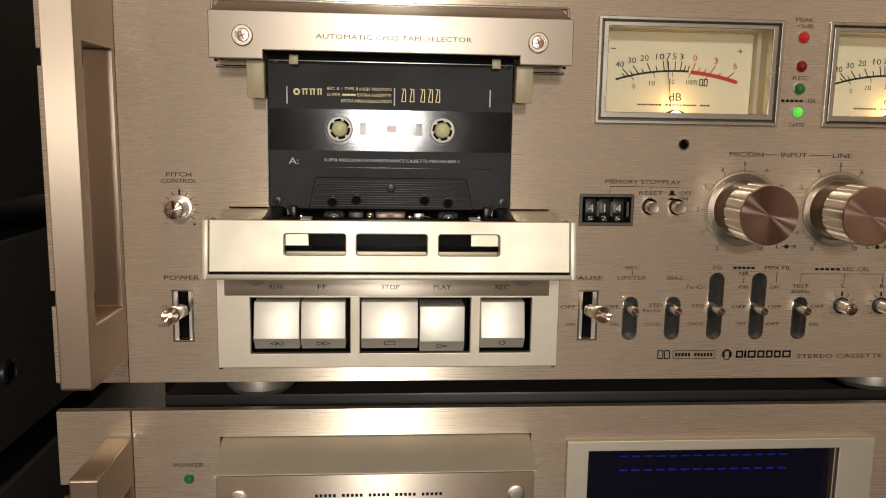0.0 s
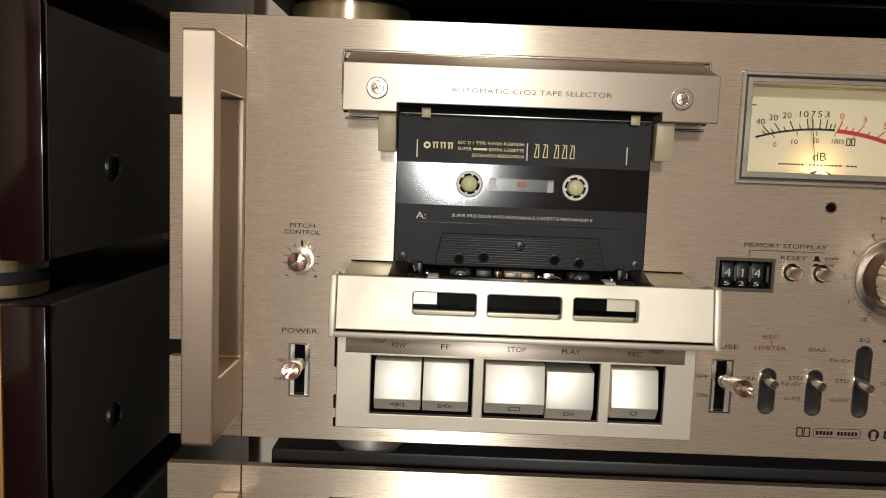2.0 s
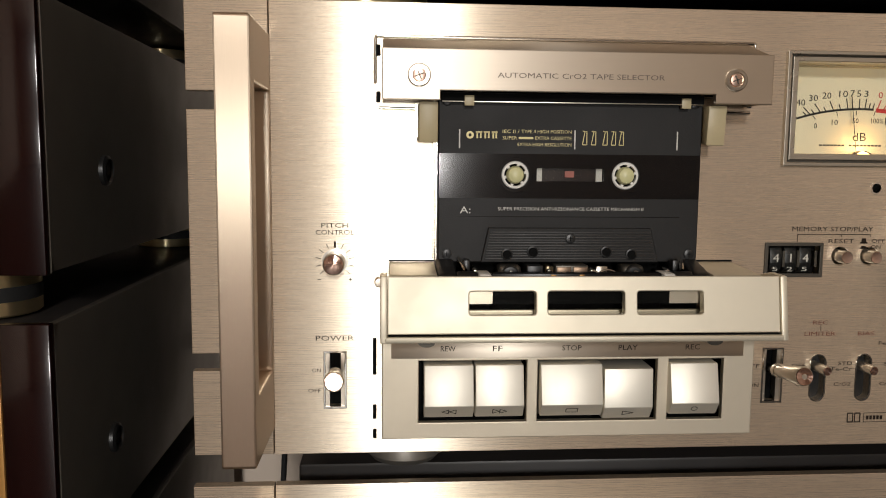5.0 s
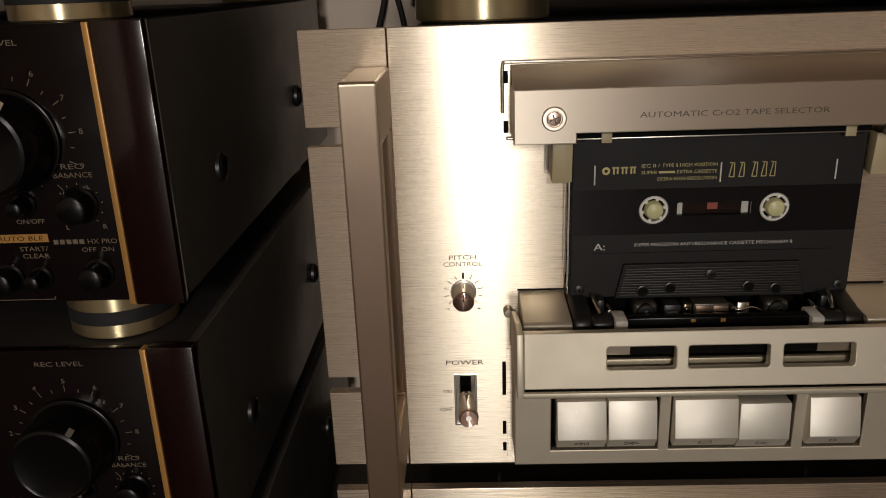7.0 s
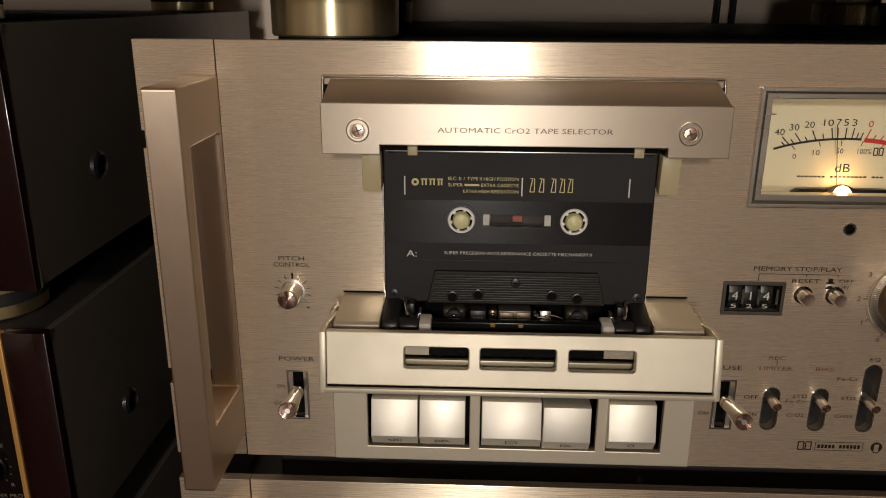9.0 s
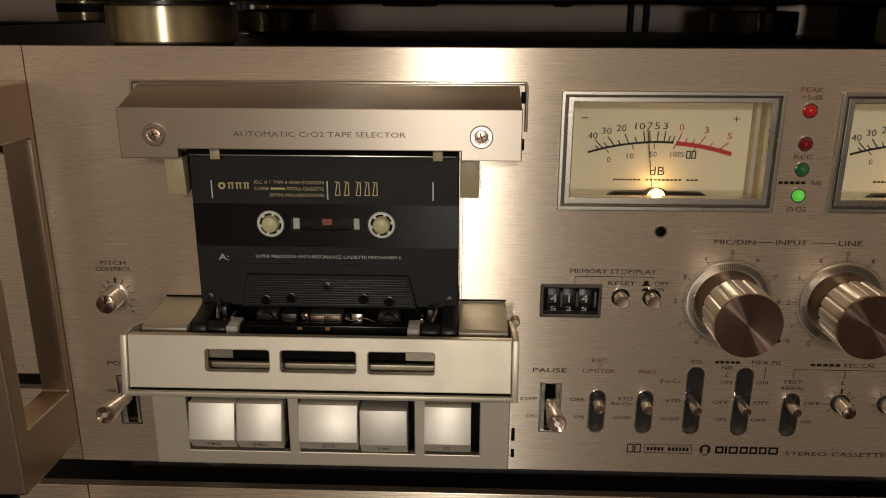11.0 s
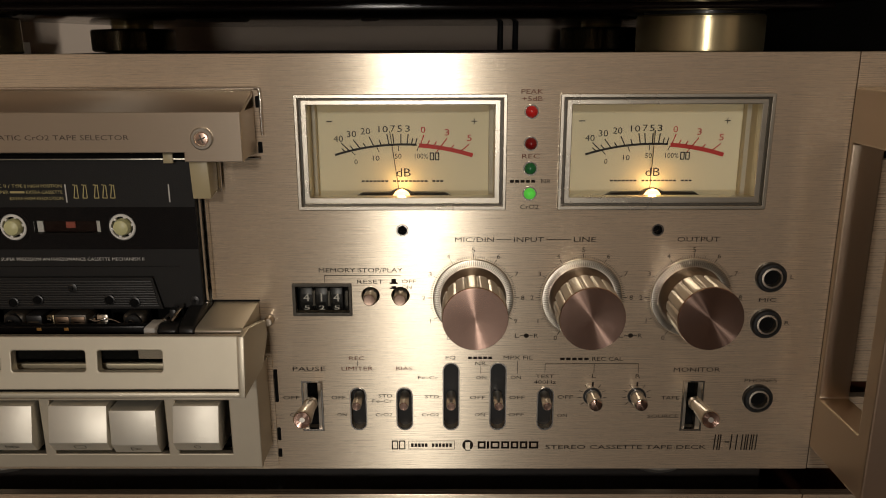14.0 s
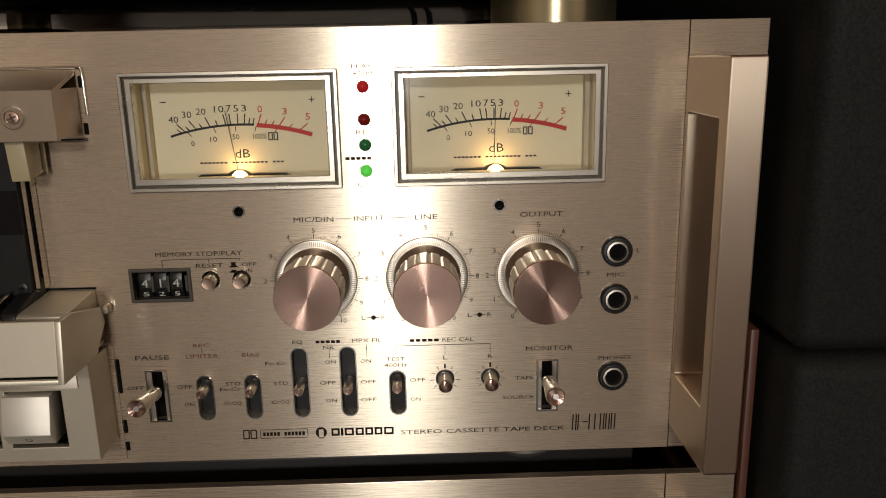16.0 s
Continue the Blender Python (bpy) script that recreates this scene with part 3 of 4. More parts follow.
# level meters
def meter(cx, needle_lean):
    z0, z1 = 773.7, 818.9
    h = part("level_meter", sheet([rect(cx - 41, cx + 41, z0, z1, 0.6), rect(cx - 39.4, cx + 39.4, z0 + 1.6, z1 - 1.6)], -2.2, 1, 0.3), M_BEZEL, deck, "level meter with ivory dial in a polished bezel")
    part("bezel_groove", sheet([rect(cx - 39.6, cx + 39.6, z0 + 1.4, z1 - 1.4), rect(cx - 36.5, cx + 36.5, z0 + 4.6, z1 - 3.8)], 0.2, 2), M_BEZEL_DARK, h)
    part("inner_frame", sheet([rect(cx - 38.5, cx + 38.5, z0 + 2.5, z1 - 2.2), rect(cx - 36.2, cx + 36.2, z0 + 5.0, z1 - 4.2)], -1.4, 3.5, 0.3), M_BEZEL, h)
    part("well", sheet([rect(cx - 37.6, cx + 37.6, z0 + 2.6, z1 - 2.6), rect(cx - 36.4, cx + 36.4, z0 + 1.8, z1 - 4)], 3.6, 15, 0), M_WELL, h)
    part("inner_pane", box(cx - 36.2, cx + 36.2, 1.6, 1.9, z0 + 4.8, z1 - 4), M_GLASS, h).visible_shadow = False
    part("inner_step", sheet([rect(cx - 37.2, cx + 37.2, z0 + 1.8, z1 - 3), rect(cx - 34.6, cx + 34.6, z0 + 2, z1 - 4.4)], 9.5, 13.6, 0.3), M_WELL, h)
    dial = part("dial", box(cx - 37, cx + 37, 14, 15, z0 - 1, z1 - 3), M_DIAL, h, "ivory meter dial")
    y = 13.9
    rc, zc = 94.0, 703.7
    def arc(u0, u1, w, lift, mat):
        pts = [(cx + u0 + (u1 - u0) * i / 24) for i in range(25)]
        zz = [zc + math.sqrt((rc + lift) ** 2 - (p - cx) ** 2) for p in pts]
        strokes([(a, b, c, d) for a, b, c, d in zip(pts, zz, pts[1:], zz[1:])], w, h, mat, y, "scale_arc")
    arc(-28.0, 5.4, 0.9, 0, M_DIAL_INK)
    arc(6.4, 28.3, 1.7, -0.2, M_DIAL_RED)
    px, pz = cx - 1.4, 775.0
    def tick(u, a, b):
        zb = zc + math.sqrt(rc * rc - u * u)
        dx, dz = cx + u - px, zb - pz
        n = math.hypot(dx, dz)
        dx, dz = dx / n, dz / n
        return (cx + u + dx * a, zb + dz * a, cx + u + dx * b, zb + dz * b)
    strokes([tick(u, 0, s) for u, s in ((-23.6, 2.2), (-22, 4.6), (-20.2, 2.4), (-17.6, 4.6), (-15.2, 2.2), (-12, 4.3), (-9, 2.5), (-5.8, 4.5), (-3.8, 4.4), (-1.0, 4.3), (1.5, 4.3), (3.3, 2.6), (4.9, 2.7))], 0.46, h, M_DIAL_INK, y)
    strokes([tick(u, 0.4, s) for u, s in ((6.9, 4.4), (9.6, 2.4), (12.3, 2.4), (15, 4.6), (19, 2.4), (23.2, 4.6))], 0.46, h, M_DIAL_RED, y)
    strokes([tick(u, -0.6, -2.6) for u in (-21.5, -11, -2.1, 6.4)], 0.34, h, M_DIAL_INK, y)
    strokes([tick(15, -0.6, -2.6)], 0.36, h, M_DIAL_RED, y)
    def num(body, u, z, high=2.6, mat=M_DIAL_INK, wide=0.8):
        centred(body, cx + u, z, high, h, mat, y, wide)
    for body, u, z in (("40", -26.4, 800.1), ("30", -21, 802), ("20", -15.3, 803.1), ("10", -8.1, 803.9), ("7", -4.2, 804.1), ("5", -1.4, 804.1), ("3", 1.8, 804.1)):
        num(body, u, z)
    for body, u, z in (("0", 8.1, 803.6), ("3", 17.8, 802.6), ("5", 26.9, 800.3)):
        num(body, u, z, mat=M_DIAL_RED)
    for body, u, z in (("0", -19.5, 790.6), ("10", -11.2, 792.1), ("50", -2.2, 792.9), ("100%", 7.3, 792.9)):
        num(body, u, z, 2.1, wide=0.7)
    strokes([(cx + a, 791.4, cx + b, 791.4) for a, b in ((10.8, 12.4), (12.9, 14.5))] + [(cx + a, 794.2, cx + b, 794.2) for a, b in ((10.8, 12.4), (12.9, 14.5))] + [(cx + a, 791.3, cx + a, 794.3) for a in (10.9, 12.3, 13.0, 14.4)], 0.45, h, M_DIAL_INK, y, "emblem")
    centred("dB", cx - 0.1, 786.2, 3.4, h, M_DIAL_INK, y, 0.95)
    strokes([(cx - 17.4 + i * 1.62, 782.6, cx - 17.4 + i * 1.62 + 1.2, 782.6) for i in range(21) if i not in (7, 17)], 0.7, h, M_DIAL_INK, y, "maker_mark")
    strokes([(cx - 31, 807, cx - 28.6, 807)], 0.4, h, M_DIAL_INK, y)
    strokes([(cx + 27.6, 807, cx + 30, 807), (cx + 28.8, 805.8, cx + 28.8, 808.2)], 0.35, h, M_DIAL_INK, y)
    a = radians(needle_lean)
    strokes([(px, pz, px + 28.5 * math.sin(a), pz + 28.5 * math.cos(a))], 0.3, h, M_DIAL_INK, 12.4, "needle")
    part("pointer_guard", sheet([[(cx - 19.5, 775), (cx + 19.5, 775), (cx + 19.5, 776.8), (cx + 17, 778.2), (cx + 6, 778.4), (cx - 6, 778.4), (cx - 17, 778.2), (cx - 19.5, 776.8)]], 11, 13.5), M_BLACK, h)
    part("bulb_arch", sheet([[(cx - 7, 775)] + [(cx - 1 + 6.2 * math.cos(radians(b)), 775 + 5.4 * math.sin(radians(b))) for b in range(180, -1, -15)] + [(cx + 6, 775)]], 9.8, 10.8), M_BLACK, h)
    at(part("bulb", lathe([(0, 0.4), (3.6, 0), (3.2, -1.6), (1.6, -2.8), (0, -3.0)], 20), M_BULB, h, "warm lit meter bulb"), cx - 0.8, 9.6, 776.4)
    data = bpy.data.lights.new("meter_bulb", "POINT")
    data.energy, data.color, data.shadow_soft_size = 0.007, (1.0, 0.58, 0.22), 0.0015
    new("meter_bulb", data).location = ((cx - 0.8) * MM, 9.4 * MM, 780.6 * MM)


meter(METERS[0], -8.0)
meter(METERS[1], 2.0)

# indicator lamps
for z, mat, lab in ((812, M_LED_RED, "red indicator lamp"), (799.7, M_LED_DARK, "unlit red indicator lamp"), (790, M_LED_GREEN, "unlit green indicator lamp"), (780, M_LED_LIT, "lit green indicator lamp")):
    led = at(part("indicator_lamp", lathe([(2.3, 0.5), (2.3, -0.8), (1.7, -1.9), (0.8, -2.5), (0, -2.6)], 20), mat, deck, lab), 198.6, 0, z)
    part("lamp_ring", lathe([(2.9, 0.2), (2.8, -0.5), (2.35, -0.5), (2.3, 0.2)], 24), M_CHROME, led)
words("PEAK", 194.5, 202.9, 819.6, 1.8, deck, M_INK_RED)
words("+5dB", 194.9, 202.7, 816.9, 1.8, deck, M_INK_RED)
words("REC", 195.3, 202.2, 794.8, 1.8, deck, M_INK_RED)
strokes([(190.7 + i * 2.1, 784.9, 192.3 + i * 2.1, 784.9) for i in range(5)], 1.15, deck, M_INK, name="maker_mark")
words("NR", 203.0, 206.8, 784.9, 1.7, deck)
words("CrO2", 195.0, 202.3, 774.6, 1.8, deck)

# counter
counter = part("tape_counter", sheet([rect(102.5, 126.9, 728.9, 743.0, 0.4), rect(103.9, 125.6, 730.4, 741.6)], -0.9, 0.6, 0.2), M_BEZEL_DARK, deck, "tape counter with three white digits")
part("counter_box", box(103.2, 126.2, 4.6, 5.1, 729.6, 742.4), M_HOLE, counter)
for x, up, mid, low in ((108.0, "3", "4", "5"), (114.2, "0", "1", "2"), (120.4, "3", "4", "5")):
    w = part("digit_wheel", prism([(4.2, 742), (1.6, 740.6), (0.8, 738), (0.8, 734.5), (1.6, 731.8), (4.2, 730.2)], x - 2.5, x + 2.5, 0.2), M_BLACK, counter)
    words(mid, x - 1.3, x + 1.3, 736.6, 3.4, w, M_WHITE_INK, 0.7)
    words(low, x - 1.2, x + 1.2, 732.0, 1.8, w, M_WHITE_INK, 1.3)
for x in (111.1, 117.3, 124.6):
    part("counter_rib", box(x - 0.5, x + 0.5, 0.6, 4, 733, 739.5), M_BEZEL_DARK, counter)
part("window_pane", box(103.8, 125.7, -0.5, -0.3, 730.3, 741.7), M_GLASS, counter).visible_shadow = False
strokes([(116, 746.3, 146.8, 746.3), (116, 746.3, 116, 743.2), (134.5, 746.3, 134.5, 745.2), (146.8, 746.3, 146.8, 745.4)], 0.25, deck)
words("MEMORY STOP/PLAY", 113.7, 147.9, 748.5, 1.9, deck)
words("RESET", 129.2, 140, 743.6, 1.7, deck)
words("OFF", 147.4, 153.2, 743.7, 1.6, deck)
words("ON", 147.4, 151.4, 741.2, 1.6, deck)
strokes([(142.5, 742.9, 145.8, 742.9), (142.5, 740.7, 145.8, 740.7)], 0.6, deck)
strokes([(143.2, 743.9, 145.1, 743.9)], 1.7, deck)
strokes([(143.2, 741.2, 145.1, 741.2)], 0.9, deck)
for x in (134.5, 146.8):
    at(part("push_button", lathe([(2.7, 5), (2.7, -4.6), (2.4, -5.1)], 24), M_KNOB_SIDE, deck, "small chrome push button"), x, 0, 737.4)
    at(part("button_face", lathe([(2.45, -5.0), (2.2, -5.3), (0, -5.1)], 24), M_TIP, deck), x, 0, 737.4)
for x in (148, 250.2):
    at(part("calibration_hole", lathe([(2.6, 0.1), (2.5, -0.3), (1.9, -0.3), (1.8, 0.3), (1.8, 4)], 20), M_CHROME, deck), x, 0, 765.1)

# volume knobs
def knob(cx, cz=736.6):
    skirt = at(part("volume_knob", lathe([(16.5, 0.1), (16.5, -0.9), (16.2, -1.2), (13.6, -1.5), (13.3, -1.4)], 96), M_RING, deck, "large turned metal volume knob"), cx, 0, cz)
    part("collar", lathe([(13.5, -1.3), (13.2, -2.2), (12.8, -8.2), (12.3, -9.4), (11.8, -9.6)], 72), M_COLLAR, skirt)
    part("fluted_body", lathe([(11.9, -9.4), (12.7, -10.0), (12.8, -23.6), (12.7, -24.8), (12.5, -25.4)], 255, 17, 0.05), M_KNOB_SIDE, skirt)
    part("knob_face", lathe([(12.6, -25.2), (12.4, -25.9), (11.6, -25.9), (6, -25.75), (0.3, -25.6), (0, -25.6)], 64), M_KNOB_FACE, skirt)
    inner, outer = [], []
    for i in range(101):
        a = radians(-150 + 3 * i)
        u, v = math.sin(a), math.cos(a)
        far = 18.7 if i % 10 == 0 else 18.1 if i % 5 == 0 else 17.7
        inner.append((13.9 * u, 13.9 * v, 16.1 * u, 16.1 * v))
        outer.append((16.7 * u, 16.7 * v, far * u, far * v))
    strokes(inner, 0.20, skirt, M_INK, -1.62, "skirt_scale")
    strokes(outer, 0.20, skirt, M_INK, -0.13, "scale")
    strokes(outer[::10], 0.32, skirt, M_INK, -0.14, "scale")
    for i in range(11):
        a = radians(-150 + 30 * i)
        centred(str(i), 20.3 * math.sin(a), 20.3 * math.cos(a), 2.0, skirt, M_INK, -0.13, 0.75 if i < 10 else 0.6)


for x in (176.6, 221.0, 265.6):
    knob(x)
words("MIC/DIN", 169.1, 184.8, 761.2, 2.0, deck)
words("INPUT", 192.8, 204.8, 761.2, 2.0, deck)
words("LINE", 216.8, 225.7, 761.2, 2.0, deck)
words("OUTPUT", 258.3, 275.3, 761.2, 2.0, deck)
strokes([(185.8, 761.2, 191.6, 761.2), (205.8, 761.2, 215.8, 761.2)], 0.25, deck)
for x in (198.4, 241.6):
    centred("L", x - 3.6, 720, 1.8, deck)
    centred("R", x + 4.4, 720, 1.8, deck)
    strokes([(x - 2.2, 720, x + 3.0, 720)], 0.25, deck)
    at(part("marking", lathe([(1.0, 0), (1.0, -0.1), (0, -0.1)], 16), M_INK, deck), x + 0.4, -0.08, 720)

# lever switches
def toggle(cx, tip_x):
    slot = part("lever_switch", sheet([rect(cx - 4.6, cx + 4.6, 676.4, 699.8), rect(cx - 3.7, cx + 3.7, 677.3, 698.9)], -0.3, 1.2, 0.15), M_CHROME, deck, "chrome lever switch in an upright slot")
    part("slot_plate", prism([(1.0, 699), (4.6, 697), (4.6, 679), (1.0, 677)], cx - 3.7, cx - 2.2), M_STEEL, slot)
    part("slot_plate", prism([(1.0, 699), (4.6, 697), (4.6, 679), (1.0, 677)], cx + 2.2, cx + 3.7), M_STEEL, slot)
    d = math.degrees(math.atan2(tip_x - cx, 24))
    neck = part("neck", lathe([(1.9, 5), (1.9, -8)], 16), M_BLACK, slot)
    rod = part("lever", lathe([(2.4, -5.5), (2.9, -6), (2.9, -8.2), (2.6, -8.6), (2.6, -9.2), (2.6, -9.6), (3.8, -25.2), (3.7, -26.2), (3.3, -26.8), (0, -26.8)], 28), M_KNOB_SIDE, slot)
    tip = part("lever_face", lathe([(3.4, -26.7), (3.2, -27.0), (0, -26.7)], 28), M_KNOB_FACE, slot)
    for ob in (neck, rod, tip):
        ob.matrix_local = pose(cx * MM, 2 * MM, 690.4 * MM, -8, 0, d)


for cx, tx in zip(TOGGLES, (-69, 108.6, 269.6)):
    toggle(cx, tx)
for cx, a, b in SLIDES:
    slide = part("slide_switch", sheet([rect(cx - 3.6, cx + 3.6, a - 0.4, b + 0.4, 3.55), rect(cx - 3.1, cx + 3.1, a + 0.1, b - 0.1, 3.05)], -0.15, 0.6), M_CHROME, deck, "small slide switch in a black slot")
    part("slot_floor", box(cx - 3.3, cx + 3.3, 4.4, 5.1, a, b), M_BLACK, slide)
    at(part("lever", lathe([(2.0, 4), (2.0, -6.6), (1.8, -7.2), (1.6, -7.2)], 20), M_KNOB_SIDE, slide), cx, 0, 691.3)
    at(part("lever_face", lathe([(1.85, -7.1), (1.6, -7.35), (0, -7.3)], 20), M_KNOB_FACE, slide), cx, 0, 691.3)

# trimmers
def trimmer(cx, cz, r, tip, tick0, tick1, count, bezel=True):
    k = at(part("trim_knob", lathe([(r + 0.9, 0.1), (r + 0.9, -0.5), (r, -0.6), (r, -tip + 0.6), (r - 0.5, -tip), (0, -tip)], 28), M_KNOB_SIDE, deck, "small turned metal trim knob"), cx, 0, cz)
    if bezel:
        part("collar", lathe([(r + 1.0, 0), (r + 1.0, -0.7), (r + 0.1, -0.7)], 28), M_BLACK, k)
    lines = []
    for i in range(count):
        a = radians(-130 + 260 * i / (count - 1))
        lines.append((tick0 * math.sin(a), tick0 * math.cos(a), tick1 * math.sin(a), tick1 * math.cos(a)))
    strokes(lines, 0.28, k, M_INK, -0.13, "scale")
    part("trim_face", lathe([(r - 0.4, -tip + 0.05), (r - 0.6, -tip - 0.06), (0, -tip - 0.03)], 28), M_KNOB_FACE, k)
    strokes([(0, tick0 - 0.2, 0, tick1 + 0.3)], 0.8, k, M_INK, -0.14)
    strokes([(0, 0.3, 0, r - 0.3)], 0.4, k, M_INK, -tip - 0.12, "pointer")


trimmer(-69.8, 735.2, 4.1, 10.5, 5.6, 7.6, 11, False)
trimmer(227.4, 692.6, 2.9, 9.0, 4.6, 6.2, 9)
trimmer(246.2, 692.6, 2.9, 9.0, 4.6, 6.2, 9)

strokes([(-76.6, 728.2, -75.2, 728.2), (-64.6, 728.2, -63.2, 728.2), (-63.9, 727.5, -63.9, 728.9)], 0.3, deck)

# sockets
for z in (745.4, 725.5, 691.8):
    j = at(part("socket", lathe([(6.3, 0.3), (6.2, -1.6), (5.6, -2.2), (4.6, -2.3), (4.5, -1.8)], 32), M_BLACK, deck, "black ringed jack socket"), 297.2, 0, z)
    part("socket_ring", lathe([(4.5, -1.6), (4.3, -2.4), (3.5, -2.5), (3.2, -1.5), (3.1, 0.5)], 32), M_STEEL, j)
    part("socket_hole", lathe([(3.2, -0.6), (0, -0.6)], 24), M_HOLE, j)

# printed words of the front
for body, x0, x1, z, h, mat in (
        ("PITCH", -75.0, -64.6, 749.3, 1.8, None), ("CONTROL", -77.2, -62.4, 746.6, 1.8, None),
        ("POWER", -77.5, -62.5, 704.9, 2.0, None), ("ON", -79.0, -75.6, 692.0, 1.6, None), ("OFF", -80.6, -75.6, 683.8, 1.6, None),
        ("PAUSE", 100.8, 114.6, 705.2, 2.0, None), ("OFF", 96.0, 103, 692, 1.6, None), ("ON", 98.6, 103, 683.9, 1.6, None),
        ("REC", 124.8, 131.2, 710, 1.7, M_INK_RED), ("LIMITER", 121.4, 134.7, 705.3, 1.7, M_INK_RED), ("OFF", 116.6, 122.6, 692, 1.6, None), ("ON", 118.8, 122.8, 684, 1.6, None),
        ("BIAS", 144.3, 151.3, 705.3, 1.7, M_INK_RED), ("STD", 136.6, 142.6, 692.8, 1.5, None), ("Fe-Cr", 134, 142.6, 690.4, 1.5, None), ("CrO2", 135.2, 142.4, 684, 1.5, None),
        ("EQ", 165.2, 169.4, 710.1, 1.8, None), ("Fe-Cr", 153.5, 162.2, 701.2, 1.5, None), ("STD", 156.4, 162.4, 692.4, 1.5, None), ("CrO2", 155, 162.4, 684, 1.5, None),
        ("NR", 177.6, 182.2, 707.6, 1.6, None), ("MPX FIL", 189.5, 201.8, 710.2, 1.7, None),
        ("ON", 178, 182.4, 701.2, 1.5, None), ("OFF", 175.4, 182, 692, 1.5, None), ("ON", 177.6, 182, 684, 1.5, None),
        ("ON", 192.6, 197, 701.2, 1.5, None), ("OFF", 192.2, 198.8, 692, 1.5, None), ("OFF", 192, 198.6, 684, 1.5, None),
        ("TEST", 203.1, 211, 701.7, 1.6, None), ("400Hz", 202.4, 211.8, 699.1, 1.6, None), ("OFF", 212.6, 219.2, 692.2, 1.6, None), ("ON", 212.8, 217, 683.6, 1.6, None),
        ("REC CAL", 226.6, 239.4, 709.6, 1.8, None), ("L", 226.8, 228.6, 701.8, 1.7, None), ("R", 245.2, 247.2, 701.8, 1.7, None),
        ("MONITOR", 261, 280.5, 704.7, 2.0, None), ("TAPE", 256.6, 264.3, 691.8, 1.6, None), ("SOURCE", 251.3, 264.4, 683.2, 1.6, None),
        ("MIC", 293.6, 300.6, 735.5, 1.6, None), ("L", 305.4, 306.8, 745.4, 1.7, None), ("R", 305.2, 307, 725.5, 1.7, None), ("PHONES", 291.2, 304.8, 699.7, 1.7, None),
        ("STEREO CASSETTE TAPE DECK", 208.3, 277.7, 668.6, 1.9, None)):
    words(body, x0, x1, z, h, deck, mat)
strokes([(128.2, 709, 128.2, 706.5), (180, 706.3, 180, 703), (195.4, 708.6, 195.4, 703), (207, 707.4, 246.2, 707.4), (207, 707.4, 207, 703.4), (227.6, 707.4, 227.6, 703.2), (246.2, 707.4, 246.2, 703.2)], 0.25, deck)
strokes([(174.7 + i * 2.1, 710.1, 176.3 + i * 2.1, 710.1) for i in range(5)] + [(213.2 + i * 2.5, 709.6, 215.1 + i * 2.5, 709.6) for i in range(5)], 1.15, deck, name="maker_mark")
# maker's marks, as plain shapes
emblem = [(142.1 + d, a, 142.1 + d, b) for d in (0, 2.3, 3.1, 5.4) for a, b in ((667.7, 671.5),)] + [(142 + d, z, 144.5 + d, z) for d in (0, 3.1) for z in (667.7, 671.5)]
strokes(emblem, 0.5, deck, name="emblem")
strokes([(149.2, 667.6, 169, 667.6), (149.2, 671.5, 169, 671.5), (149.2, 667.6, 149.2, 671.5), (169, 667.6, 169, 671.5)], 0.22, deck)
strokes([(150.2 + i * 1.5, 669.5, 151.3 + i * 1.5, 669.5) for i in range(12) if i != 5], 1.7, deck, name="maker_mark")
part("emblem", sheet([disc(174.7, 669.6, 2.4), rect(173.7, 175.7, 666.9, 671.0)], -0.16, -0.02), M_INK, deck)
bars = []
for i, (a, b) in enumerate(((179.0, 182.4), (183.0, 183.9), (184.6, 188.4), (189.2, 192.6), (193.3, 196.5), (197.2, 200.4), (201.2, 205.2))):
    bars += [(a, 668.3, b, 668.3), (a, 670.9, b, 670.9), (a + 0.4, 668.0, a + 0.4, 671.3), (b - 0.4, 668.0, b - 0.4, 671.3)]
strokes(bars, 0.85, deck, name="maker_mark")
strokes([(280.9 + i * 2.35, 667.2, 281.2 + i * 2.35, 674.6) for i in range(8) if i != 2] + [(282.3 + i * 2.35, 667.2, 282.6 + i * 2.35, 674.6) for i in range(8) if i not in (1, 2, 3, 4)] + [(285.4, 671, 287.4, 671)], 0.55, deck, name="maker_mark")
for x, y in ((-42, 32), (264, 32), (-42, 330), (264, 330)):
    at(part("foot", upright([(0, 645.2), (14, 645.2), (16.5, 648), (16.5, 656), (14, 660), (14, 662.5), (0, 662.5)], 32), M_FOOT, deck, "round metal foot"), x, y, 0)

# ---- the cassette in the deck ----
tape = thing("compact_cassette", "black audio cassette with gold and white print, in the deck", "cassette")
HUBS = (-1.6, 40.6)
HZ = 769.4
shell = part("shell", sheet([rect(-30.7, 69.7, 736.4, 800.2, 2.2)] + [disc(x, HZ, 5.3, 28) for x in HUBS] + [rect(6.3, 32.5, 766.9, 772.2, 0.5)], -11.6, -3.0, 0.5), M_SHELL, tape, "black plastic cassette shell")
part("band", sheet([rect(-30.4, 69.4, 760.6, 777.3)] + [disc(x, HZ, 5.4, 28) for x in HUBS] + [rect(6.5, 32.3, 767.1, 772.0, 0.4)], -11.75, -11.55), M_BAND, tape, "glossy black middle band")
trap = part("thick_edge", sheet([[(-14.4, 736.5), (54.0, 736.5), (50.8, 749.6), (-11.6, 749.6)]], -13.2, -11.5, 0.35), M_SHELL, tape)
for i in range(11):
    z = 738 + i
    part("ridge", box(-12.9 + 0.2 * i, 52.5 - 0.2 * i, -13.75, -13.1, z - 0.24, z + 0.24, 0.1), M_RIDGE, trap)
